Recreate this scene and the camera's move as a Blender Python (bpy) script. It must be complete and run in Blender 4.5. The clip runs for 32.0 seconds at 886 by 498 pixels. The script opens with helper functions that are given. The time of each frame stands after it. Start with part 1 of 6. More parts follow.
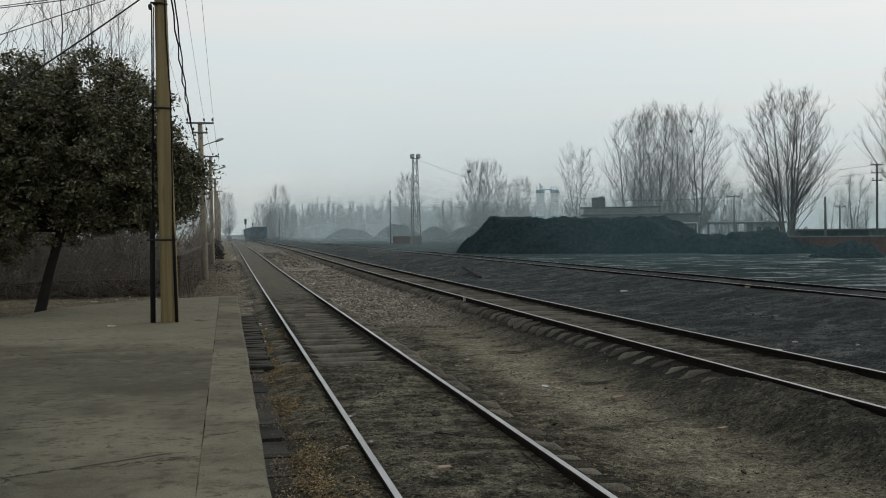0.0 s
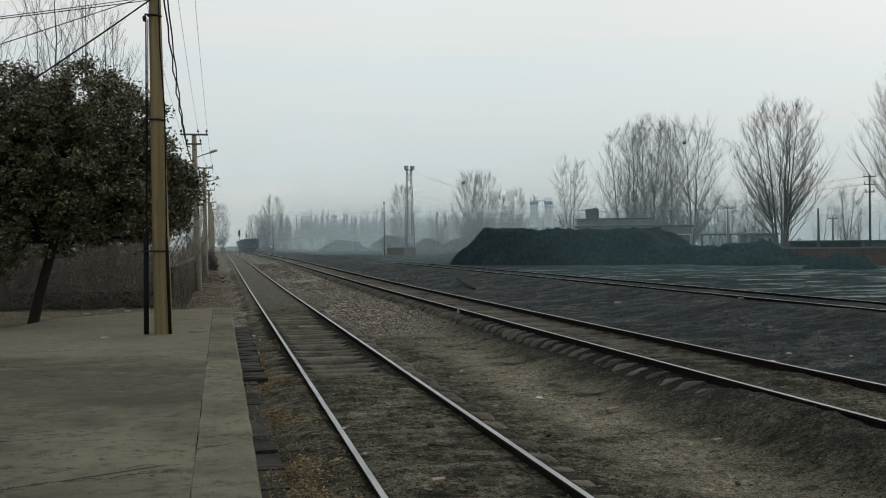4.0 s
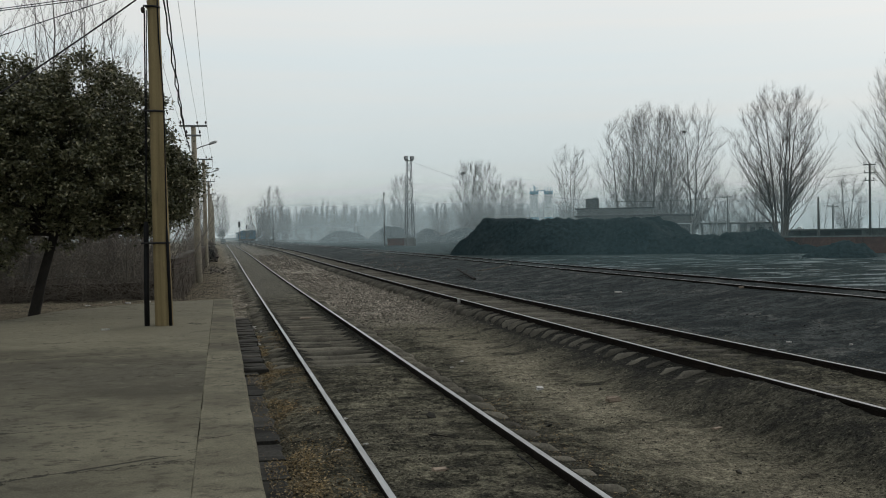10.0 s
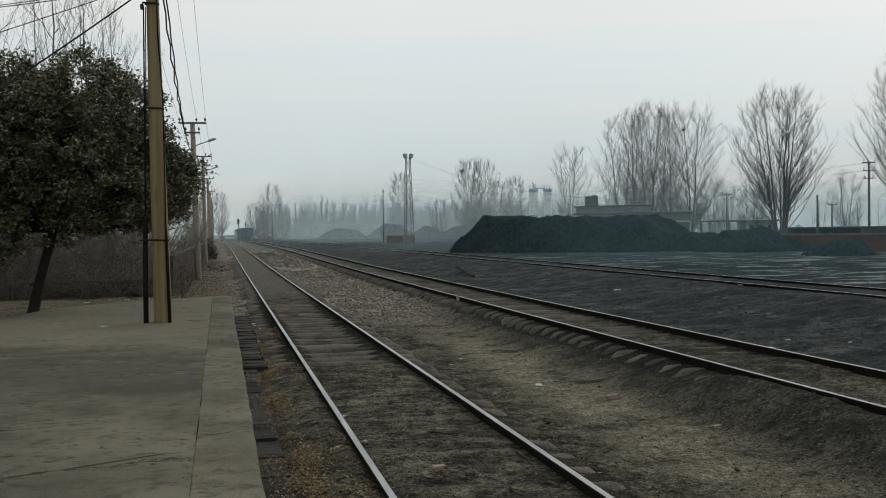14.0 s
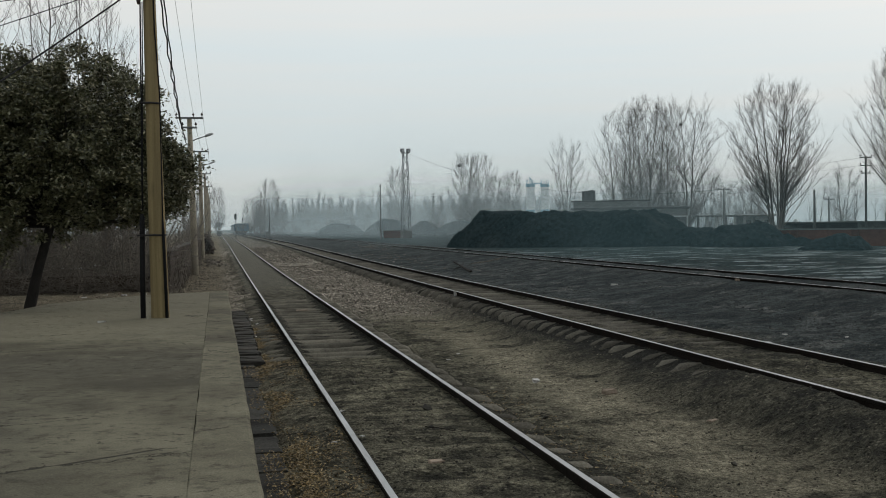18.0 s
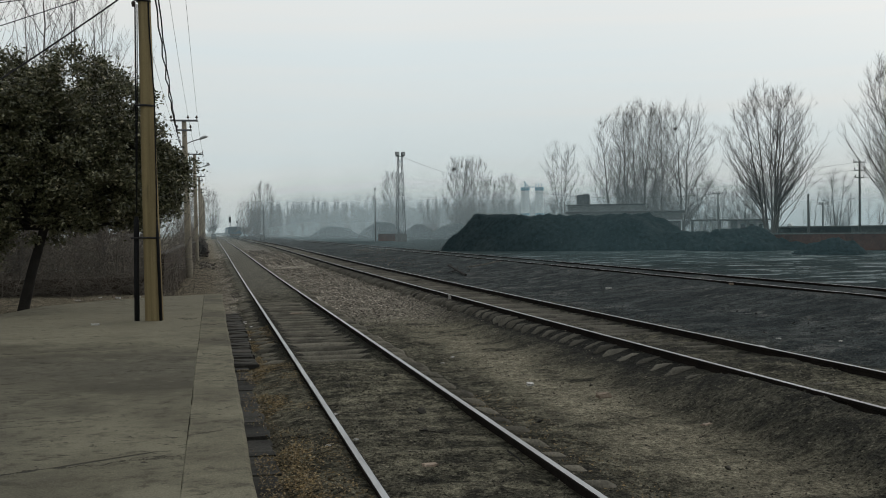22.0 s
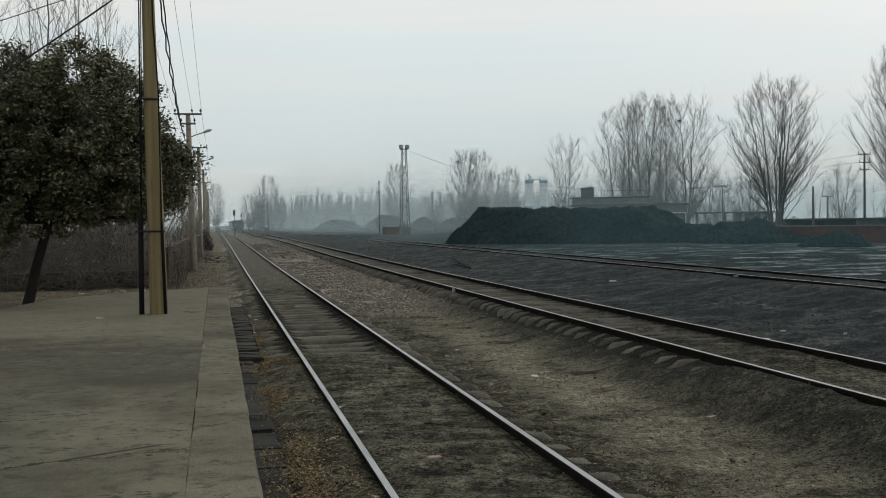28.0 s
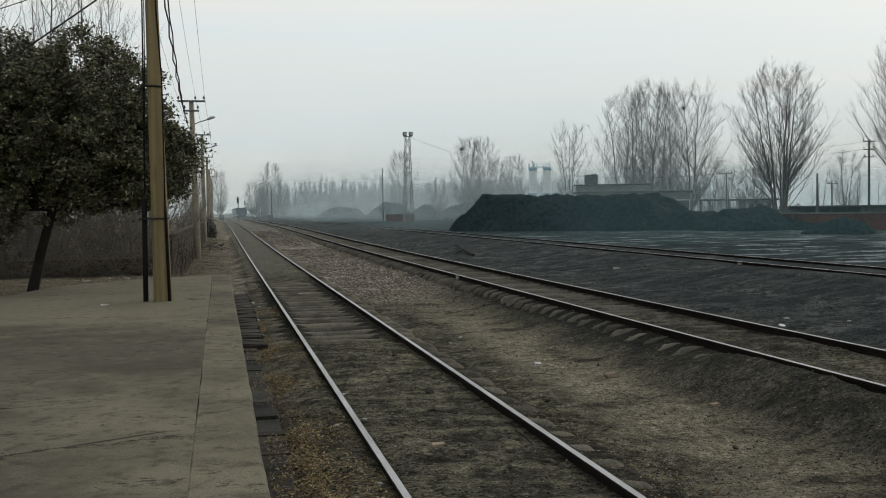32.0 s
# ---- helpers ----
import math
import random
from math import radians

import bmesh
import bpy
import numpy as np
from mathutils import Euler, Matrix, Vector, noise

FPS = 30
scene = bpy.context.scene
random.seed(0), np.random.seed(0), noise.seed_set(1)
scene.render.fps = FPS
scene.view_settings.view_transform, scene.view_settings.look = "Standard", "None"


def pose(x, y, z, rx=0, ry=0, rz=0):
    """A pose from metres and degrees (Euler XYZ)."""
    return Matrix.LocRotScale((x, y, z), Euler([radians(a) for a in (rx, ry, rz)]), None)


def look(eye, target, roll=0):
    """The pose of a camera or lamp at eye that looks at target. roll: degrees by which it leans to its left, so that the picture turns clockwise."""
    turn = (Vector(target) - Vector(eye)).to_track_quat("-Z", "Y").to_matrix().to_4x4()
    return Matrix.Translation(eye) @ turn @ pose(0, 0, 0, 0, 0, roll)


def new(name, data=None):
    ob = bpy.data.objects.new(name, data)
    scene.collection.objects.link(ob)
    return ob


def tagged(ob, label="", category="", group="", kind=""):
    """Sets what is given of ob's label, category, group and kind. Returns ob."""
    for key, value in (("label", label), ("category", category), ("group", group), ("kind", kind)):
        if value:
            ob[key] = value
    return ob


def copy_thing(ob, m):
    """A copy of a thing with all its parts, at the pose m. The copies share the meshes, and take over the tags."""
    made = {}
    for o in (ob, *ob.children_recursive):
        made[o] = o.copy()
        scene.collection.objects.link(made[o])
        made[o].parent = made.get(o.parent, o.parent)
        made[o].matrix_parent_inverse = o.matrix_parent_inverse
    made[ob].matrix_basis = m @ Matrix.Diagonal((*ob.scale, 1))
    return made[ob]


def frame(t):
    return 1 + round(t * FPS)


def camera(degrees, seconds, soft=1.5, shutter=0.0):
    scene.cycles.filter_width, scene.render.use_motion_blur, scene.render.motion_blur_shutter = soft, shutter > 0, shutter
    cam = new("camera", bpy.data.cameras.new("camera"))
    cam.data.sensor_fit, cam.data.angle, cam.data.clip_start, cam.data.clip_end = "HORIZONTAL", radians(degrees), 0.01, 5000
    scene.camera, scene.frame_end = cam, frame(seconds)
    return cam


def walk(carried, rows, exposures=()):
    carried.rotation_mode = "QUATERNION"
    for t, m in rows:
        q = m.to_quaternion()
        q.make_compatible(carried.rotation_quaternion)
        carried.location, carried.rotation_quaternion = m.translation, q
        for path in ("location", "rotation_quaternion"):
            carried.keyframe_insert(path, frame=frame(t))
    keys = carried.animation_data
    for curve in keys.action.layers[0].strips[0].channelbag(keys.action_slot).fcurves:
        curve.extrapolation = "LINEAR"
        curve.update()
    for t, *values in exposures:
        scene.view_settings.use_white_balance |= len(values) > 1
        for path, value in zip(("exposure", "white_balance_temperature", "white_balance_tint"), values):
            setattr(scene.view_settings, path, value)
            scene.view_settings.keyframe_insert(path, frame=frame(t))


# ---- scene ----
cam = camera(45.93, 32.0, 1.0)
EYE = Vector((0.0, 0.0, 2.10))
# seconds, turn to the right of the line of the rails, tilt up, lean (degrees)
PATH = [
    (0, 11.657, -0.923, -0.600), (0.5, 11.686, -0.864, -0.532), (1, 11.717, -0.756, -0.489), (1.5, 11.761, -0.642, -0.439), (2, 11.799, -0.508, -0.439),
    (2.5, 11.862, -0.407, -0.490), (3, 11.944, -0.327, -0.530), (3.5, 11.991, -0.282, -0.567), (5.5, 11.928, -0.410, -0.728), (6, 11.961, -0.445, -0.775),
    (6.5, 11.982, -0.537, -0.788), (7, 12.036, -0.670, -0.803), (7.5, 12.069, -0.769, -0.805), (8, 12.069, -0.833, -0.777), (8.5, 12.058, -0.858, -0.781),
    (9, 12.016, -0.858, -0.815), (9.5, 11.993, -0.835, -0.852), (10, 11.980, -0.826, -0.874), (10.5, 11.990, -0.831, -0.832), (11, 11.980, -0.823, -0.741),
    (11.5, 11.970, -0.856, -0.711), (12, 11.935, -0.907, -0.760), (12.5, 11.894, -0.947, -0.782), (13, 11.891, -0.933, -0.761), (13.5, 11.940, -0.927, -0.769),
    (14, 12.026, -0.968, -0.802), (14.5, 12.070, -1.050, -0.786), (16.5, 12.095, -1.254, -1.001), (17, 12.137, -1.305, -0.937), (17.5, 12.157, -1.290, -0.870),
    (18, 12.174, -1.244, -0.828), (18.5, 12.222, -1.248, -0.822), (19, 12.289, -1.276, -0.819), (19.5, 12.340, -1.238, -0.827), (20, 12.382, -1.184, -0.835),
    (20.5, 12.405, -1.170, -0.794), (21, 12.438, -1.153, -0.738), (21.5, 12.451, -1.109, -0.702), (22, 12.474, -1.063, -0.677), (22.5, 12.483, -1.027, -0.630),
    (23, 12.512, -1.045, -0.578), (23.5, 12.534, -1.093, -0.569), (24, 12.507, -1.130, -0.590), (24.5, 12.437, -1.104, -0.618), (25, 12.342, -1.059, -0.640),
    (25.5, 12.309, -1.060, -0.689), (27.5, 12.260, -1.312, -0.729), (28, 12.241, -1.445, -0.779), (28.5, 12.210, -1.560, -0.769), (29, 12.178, -1.583, -0.706),
    (29.5, 12.130, -1.587, -0.649), (30, 12.085, -1.607, -0.603), (30.5, 12.056, -1.640, -0.575), (31, 12.071, -1.800, -0.629), (31.5, 12.065, -1.966, -0.740),
    (32, 12.036, -2.139, -0.780),
]


def aim(turn, tilt, lean):
    a, b = radians(turn), radians(tilt)
    way = Vector((math.sin(a) * math.cos(b), math.cos(a) * math.cos(b), math.sin(b)))
    return look(EYE, EYE + way, lean)


walk(cam, [(t, aim(a, b, c)) for t, a, b, c in PATH], [(0, 0.0, 6500, 10), (24, 0.0, 6500, 10), (28, 0.03, 6540, 10), (32, 0.07, 6640, 10)])

# ---- world and sun: a flat, hazy overcast ----
world = bpy.data.worlds.new("overcast")
scene.world = world
world.use_nodes = True
wt = world.node_tree
wt.nodes.clear()
w_out = wt.nodes.new("ShaderNodeOutputWorld")
w_bg = wt.nodes.new("ShaderNodeBackground")
w_sky = wt.nodes.new("ShaderNodeTexSky")
w_sky.sky_type, w_sky.sun_disc = "NISHITA", False
w_sky.sun_elevation, w_sky.sun_rotation = radians(38), radians(60)
w_sky.air_density, w_sky.dust_density, w_sky.ozone_density = 1.0, 6.0, 1.0
w_hs = wt.nodes.new("ShaderNodeHueSaturation")
w_hs.inputs["Saturation"].default_value = 0.3
w_hs.inputs["Value"].default_value = 0.22
w_tc = wt.nodes.new("ShaderNodeTexCoord")
w_sep = wt.nodes.new("ShaderNodeSeparateXYZ")
w_ramp = wt.nodes.new("ShaderNodeValToRGB")
# a misty winter morning: brightest in the haze some way up, duller and deeper overhead
w_ramp.color_ramp.elements[0].position, w_ramp.color_ramp.elements[0].color = 0.0, (5.2, 5.78, 5.82, 1)
w_ramp.color_ramp.elements[1].position, w_ramp.color_ramp.elements[1].color = 1.0, (3.0, 3.2, 3.25, 1)
for w_at, w_col in ((0.09, (5.45, 5.95, 6.0)), (0.23, (6.12, 6.6, 6.66)), (0.55, (4.7, 5.05, 5.1))):
    w_ramp.color_ramp.elements.new(w_at).color = (*w_col, 1)
w_add = wt.nodes.new("ShaderNodeMixRGB")
w_add.blend_type, w_add.inputs["Fac"].default_value = "ADD", 1.0
wt.links.new(w_tc.outputs["Generated"], w_sep.inputs[0])
wt.links.new(w_sep.outputs["Z"], w_ramp.inputs[0])
wt.links.new(w_sky.outputs[0], w_hs.inputs["Color"])
wt.links.new(w_hs.outputs[0], w_add.inputs["Color1"])
wt.links.new(w_ramp.outputs[0], w_add.inputs["Color2"])
# faint cream strata in the pale blue-grey
w_map = wt.nodes.new("ShaderNodeMapping")
w_map.inputs["Scale"].default_value = (0.5, 0.5, 11.0)
w_noise = wt.nodes.new("ShaderNodeTexNoise")
w_noise.inputs["Scale"].default_value, w_noise.inputs["Detail"].default_value = 1.6, 5.0
w_tint = wt.nodes.new("ShaderNodeMixRGB")
w_tint.inputs["Color1"].default_value, w_tint.inputs["Color2"].default_value = (0.972, 1.0, 1.012, 1), (1.05, 1.005, 0.978, 1)
w_mul = wt.nodes.new("ShaderNodeMixRGB")
w_mul.blend_type, w_mul.inputs["Fac"].default_value = "MULTIPLY", 1.0
w_span = wt.nodes.new("ShaderNodeMapRange")
w_span.inputs["From Min"].default_value, w_span.inputs["From Max"].default_value = 0.40, 0.60
wt.links.new(w_tc.outputs["Generated"], w_map.inputs[0])
wt.links.new(w_map.outputs[0], w_noise.inputs["Vector"])
wt.links.new(w_noise.outputs["Fac"], w_span.inputs["Value"])
wt.links.new(w_span.outputs[0], w_tint.inputs["Fac"])
wt.links.new(w_add.outputs[0], w_mul.inputs["Color1"])
wt.links.new(w_tint.outputs[0], w_mul.inputs["Color2"])
# a little duller towards the east
w_side = wt.nodes.new("ShaderNodeMapRange")
for w_key, w_val in (("From Min", 0.15), ("From Max", 0.65), ("To Min", 1.0), ("To Max", 0.89)):
    w_side.inputs[w_key].default_value = w_val
w_dull = wt.nodes.new("ShaderNodeMixRGB")
w_dull.blend_type, w_dull.inputs["Fac"].default_value = "MULTIPLY", 1.0
wt.links.new(w_sep.outputs["X"], w_side.inputs["Value"])
wt.links.new(w_mul.outputs[0], w_dull.inputs["Color1"])
wt.links.new(w_side.outputs[0], w_dull.inputs["Color2"])
wt.links.new(w_dull.outputs[0], w_bg.inputs["Color"])
w_bg.inputs["Strength"].default_value = 0.105
wt.links.new(w_bg.outputs[0], w_out.inputs[0])

sun_data = bpy.data.lights.new("sun", "SUN")
sun_data.energy, sun_data.angle, sun_data.color = 0.35, radians(25), (1.0, 0.95, 0.88)
sun = new("sun", sun_data)
sun.matrix_world = look((0, 0, 60), (0 - 60 * math.cos(radians(38)) * math.sin(radians(60)), -60 * math.cos(radians(38)) * math.cos(radians(60)), 60 - 60 * math.sin(radians(38))))


# ---- materials ----
class Nodes:
    """Short names for building one node material."""

    def __init__(self, name):
        self.m = bpy.data.materials.new(name)
        self.m.use_nodes = True
        self.t = self.m.node_tree
        self.bsdf = self.t.nodes["Principled BSDF"]
        self.coord = self.t.nodes.new("ShaderNodeTexCoord").outputs["Object"]

    def put(self, socket, value):
        if hasattr(value, "links"):
            self.t.links.new(value, socket)
        elif isinstance(value, tuple) and len(value) == 3 and socket.type == "RGBA":
            socket.default_value = (*value, 1)
        else:
            socket.default_value = value

    def shift(self):
        """Coordinates that differ from object to object."""
        info = self.t.nodes.new("ShaderNodeObjectInfo").outputs["Random"]
        n = self.t.nodes.new("ShaderNodeVectorMath")
        n.operation = "MULTIPLY_ADD"
        self.put(n.inputs[0], info)
        n.inputs[1].default_value = (37.0, 61.0, 23.0)
        self.put(n.inputs[2], self.coord)
        self.coord = n.outputs[0]
        return info

    def stretch(self, x, y, z):
        n = self.t.nodes.new("ShaderNodeMapping")
        n.inputs["Scale"].default_value = (x, y, z)
        self.put(n.inputs[0], self.coord)
        return n.outputs[0]

    def noise(self, scale, detail=4.0, rough=0.55, vector=None):
        n = self.t.nodes.new("ShaderNodeTexNoise")
        n.inputs["Scale"].default_value, n.inputs["Detail"].default_value = scale, detail
        n.inputs["Roughness"].default_value = rough
        self.put(n.inputs["Vector"], self.coord if vector is None else vector)
        return n.outputs["Fac"]

    def voronoi(self, scale, feature="F1", vector=None, out="Distance"):
        n = self.t.nodes.new("ShaderNodeTexVoronoi")
        n.feature = feature
        n.inputs["Scale"].default_value = scale
        self.put(n.inputs["Vector"], self.coord if vector is None else vector)
        return n.outputs[out]

    def ramp(self, value, lo, hi, a=0.0, b=1.0):
        n = self.t.nodes.new("ShaderNodeMapRange")
        n.interpolation_type = "SMOOTHSTEP"
        for k, v in zip(("Value", "From Min", "From Max", "To Min", "To Max"), (value, lo, hi, a, b)):
            self.put(n.inputs[k], v)
        return n.outputs[0]

    def math(self, op, a, b=0.0):
        n = self.t.nodes.new("ShaderNodeMath")
        n.operation = op
        self.put(n.inputs[0], a)
        self.put(n.inputs[1], b)
        return n.outputs[0]

    def mix(self, fac, a, b, blend="MIX"):
        n = self.t.nodes.new("ShaderNodeMixRGB")
        n.blend_type = blend
        for k, v in zip(("Fac", "Color1", "Color2"), (fac, a, b)):
            self.put(n.inputs[k], v)
        return n.outputs[0]

    def axis(self, k):
        n = self.t.nodes.new("ShaderNodeSeparateXYZ")
        self.put(n.inputs[0], self.coord)
        return n.outputs[k]

    def done(self, color, rough=0.8, bump=None, depth=0.01, strength=0.6, metal=0.0, spec=0.3):
        self.put(self.bsdf.inputs["Base Color"], color)
        self.put(self.bsdf.inputs["Roughness"], rough)
        self.put(self.bsdf.inputs["Metallic"], metal)
        self.put(self.bsdf.inputs["Specular IOR Level"], spec)
        if bump is not None:
            n = self.t.nodes.new("ShaderNodeBump")
            n.inputs["Strength"].default_value, n.inputs["Distance"].default_value = strength, depth
            self.put(n.inputs["Height"], bump)
            self.put(self.bsdf.inputs["Normal"], n.outputs[0])
        return self.m


def grainy(name, a, b, stain, scale=3.0, fine=40.0, rough=0.85, depth=0.004, metal=0.0, spec=0.25, each=0.0):
    """A worn surface: two tones in patches, a fine grain and some stains."""
    n = Nodes(name)
    info = n.shift()
    c = n.mix(n.ramp(n.noise(scale), 0.35, 0.65), a, b)
    c = n.mix(n.ramp(n.noise(scale * 0.37, 6), 0.52, 0.68, 0, 0.7), c, stain)
    g = n.noise(fine, 3, 0.7)
    c = n.mix(1.0, c, n.ramp(g, 0.25, 0.75, 0.65, 1.3), "MULTIPLY")
    if each:
        c = n.mix(1.0, c, n.ramp(info, 0, 1, 1 - each, 1 + each), "MULTIPLY")
    return n.done(c, n.ramp(n.noise(scale * 2), 0.3, 0.7, rough - 0.12, min(1, rough + 0.1)), g, depth, 0.7, metal, spec)


def plain(name, color, rough=0.6, metal=0.0):
    return grainy(name, color, tuple(v * 0.75 for v in color), tuple(v * 0.55 for v in color), 2.0, 30.0, rough, 0.002, metal)


def ground_material():
    n = Nodes("soil_and_coal_dust")
    x, y = n.axis("X"), n.axis("Y")
    big, mid, fine, grit = n.noise(0.35, 5), n.noise(1.6, 7, 0.7), n.noise(9, 7, 0.78), n.noise(42, 5, 0.85)
    streak = n.noise(1.0, 6, 0.65, n.stretch(0.55, 1.2, 1))
    drift = n.noise(0.9, 8, 0.72, n.stretch(0.75, 0.9, 1))
    wobble = n.math("MULTIPLY", n.math("SUBTRACT", big, 0.5), 3.0)
    xw = n.math("ADD", x, wobble)
    dirt = n.mix(n.ramp(mid, 0.36, 0.66), (0.037, 0.0345, 0.0262), (0.132, 0.1195, 0.087))
    dirt = n.mix(n.ramp(fine, 0.46, 0.62, 0, 0.85), dirt, (0.0085, 0.0083, 0.0074))
    dirt = n.mix(n.ramp(n.noise(3.4, 6, 0.7), 0.54, 0.66, 0, 0.65), dirt, (0.15, 0.135, 0.10))
    dirt = n.mix(n.ramp(n.noise(2.3, 7, 0.75), 0.50, 0.62, 0, 0.75), dirt, (0.0125, 0.012, 0.0105))
    # trodden sandy earth between the first two tracks
    sand = n.mix(n.ramp(fine, 0.3, 0.7), (0.108, 0.096, 0.071), (0.205, 0.181, 0.133))
    sand = n.mix(n.ramp(mid, 0.44, 0.68, 0, 0.72), sand, (0.052, 0.0465, 0.0355))
    sand = n.mix(n.ramp(n.noise(5, 5, 0.7), 0.56, 0.66, 0, 0.6), sand, (0.028, 0.026, 0.021))
    xs = n.math("ADD", x, n.math("MULTIPLY", wobble, 0.45))
    near = n.math("MULTIPLY", n.ramp(xs, 3.55, 4.2), n.ramp(xs, 5.75, 4.6))
    in_y = n.math("MULTIPLY", n.ramp(y, 0.0, 3.0), n.ramp(y, 30.0, 17.0))
    patch = n.ramp(n.math("ADD", n.math("MULTIPLY", streak, 0.6), n.math("MULTIPLY", mid, 0.4)), n.ramp(y, 9, 15, 0.40, 0.40), n.ramp(y, 9, 15, 0.54, 0.52))
    c = n.mix(n.math("MULTIPLY", n.math("MULTIPLY", near, in_y), patch), dirt, sand)
    # dusty ridges over the buried sleepers; shading of tops and hollows put into colour
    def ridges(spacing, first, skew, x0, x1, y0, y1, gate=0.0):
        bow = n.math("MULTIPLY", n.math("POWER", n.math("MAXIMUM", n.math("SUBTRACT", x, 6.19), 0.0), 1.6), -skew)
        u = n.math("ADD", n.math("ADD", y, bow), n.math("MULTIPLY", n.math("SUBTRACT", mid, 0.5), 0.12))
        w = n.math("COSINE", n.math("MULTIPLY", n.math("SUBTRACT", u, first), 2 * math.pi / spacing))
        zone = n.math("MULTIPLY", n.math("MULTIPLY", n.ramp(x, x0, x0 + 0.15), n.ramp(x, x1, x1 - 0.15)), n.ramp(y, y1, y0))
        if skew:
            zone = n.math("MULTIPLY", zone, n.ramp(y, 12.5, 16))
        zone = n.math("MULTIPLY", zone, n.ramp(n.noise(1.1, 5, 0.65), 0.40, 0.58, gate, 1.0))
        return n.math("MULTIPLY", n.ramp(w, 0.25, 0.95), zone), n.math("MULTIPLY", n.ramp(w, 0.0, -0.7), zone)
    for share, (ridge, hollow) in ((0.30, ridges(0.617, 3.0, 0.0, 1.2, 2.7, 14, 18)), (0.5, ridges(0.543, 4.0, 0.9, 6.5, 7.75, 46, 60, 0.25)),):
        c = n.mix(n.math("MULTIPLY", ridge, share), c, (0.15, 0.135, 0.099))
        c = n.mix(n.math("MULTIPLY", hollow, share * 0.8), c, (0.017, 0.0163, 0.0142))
    # shade of the gaps between the first track's bare sleepers, put into the colour
    between = n.math("MULTIPLY", n.math("MULTIPLY", n.ramp(x, 0.8, 1.1), n.ramp(x, 3.1, 2.8)), n.math("MULTIPLY", n.ramp(y, 15.5, 18), n.ramp(y, 36, 26)))
    c = n.mix(n.math("MULTIPLY", between, 0.8), c, (0.015, 0.0145, 0.0132))
    # the same gap shade between the sleeper ends and on the second track
    ends = n.math("MULTIPLY", n.math("MULTIPLY", n.ramp(x, 2.75, 2.85), n.ramp(x, 3.35, 3.2)), n.ramp(y, 34, 24))
    c = n.mix(n.math("MULTIPLY", ends, n.ramp(mid, 0.36, 0.60, 0.25, 0.8)), c, (0.017, 0.0162, 0.0145))
    second = n.math("MULTIPLY", n.math("MAXIMUM", n.math("MULTIPLY", n.ramp(x, 5.6, 5.8), n.ramp(x, 6.3, 6.2)), n.math("MULTIPLY", n.ramp(x, 6.2, 6.3, 0, 0.55), n.ramp(x, 8.2, 8.0))), n.math("MULTIPLY", n.ramp(y, 11, 14), n.ramp(y, 70, 40)))
    c = n.mix(n.math("MULTIPLY", second, 0.8), c, (0.017, 0.0165, 0.0150))
    # pale dust between the rails further on
    c = n.mix(n.math("MULTIPLY", n.math("MAXIMUM", n.math("MULTIPLY", n.ramp(x, 0.7, 1.1), n.ramp(x, 3.2, 2.8)), n.math("MULTIPLY", n.ramp(x, 5.8, 6.2), n.ramp(x, 8.2, 7.6))), n.ramp(y, 28, 40, 0, 0.75)), c, (0.085, 0.079, 0.067))
    # grey-brown broken stone further along
    stone = n.voronoi(19, "F1", None, "Color")
    sw = n.t.nodes.new("ShaderNodeSeparateColor")
    n.put(sw.inputs[0], stone)
    gravel = n.mix(n.math("POWER", sw.outputs[0], 2.2), (0.062, 0.055, 0.046), (0.42, 0.365, 0.300))
    gravel = n.mix(n.ramp(mid, 0.46, 0.62, 0, 0.7), gravel, (0.075, 0.068, 0.058))
    gravel = n.mix(n.ramp(y, 75, 130, 0, 0.8), gravel, (0.078, 0.073, 0.064))
    along = n.ramp(n.math("ADD", y, n.math("MULTIPLY", wobble, 3)), 21, 30)
    off = n.math("MAXIMUM", n.ramp(xw, 2.9, 3.5), n.ramp(xw, 0.9, 0.5))
    c = n.mix(n.math("MULTIPLY", n.math("MULTIPLY", along, off), n.ramp(xw, 6.4, 5.4, 0, 0.9)), c, gravel)
    # dark dust up the bank of the second track
    c = n.mix(n.math("MULTIPLY", n.math("MULTIPLY", n.ramp(xs, 4.9, 5.7, 0, 0.6), n.ramp(x, 6.6, 6.2, 0.2, 1.0)), n.ramp(y, 34, 20)), c, (0.019, 0.0187, 0.0175))
    # coal dust over the yard, smoothed in long drifts, browner beside the second track
    soot = n.mix(n.ramp(mid, 0.36, 0.62), (0.0200, 0.0236, 0.0246), (0.0440, 0.0480, 0.0480))
    soot = n.mix(n.ramp(drift, 0.47, 0.66, 0, 0.8), soot, (0.066, 0.0675, 0.0650))
    soot = n.mix(n.ramp(n.noise(0.5, 6, 0.6, n.stretch(0.4, 1.3, 1)), 0.5, 0.62, 0, 0.6), soot, (0.0190, 0.0215, 0.0220))
    soot = n.mix(n.ramp(n.noise(1.1, 7, 0.72, n.stretch(0.8, 0.8, 1)), 0.53, 0.63, 0, 0.8), soot, (0.088, 0.086, 0.081))
    soot = n.mix(n.ramp(fine, 0.55, 0.72, 0, 0.5), soot, (0.052, 0.053, 0.051))
    soot = n.mix(n.ramp(n.noise(2.4, 8, 0.8), 0.49, 0.57, 0, 0.8), soot, (0.0165, 0.0195, 0.0204))
    soot = n.mix(n.ramp(xw, 14.0, 18.0, 0, 0.7), soot, (0.0155, 0.0290, 0.0308))
    soot = n.mix(1.0, soot, (0.86, 0.88, 0.885), "MULTIPLY")
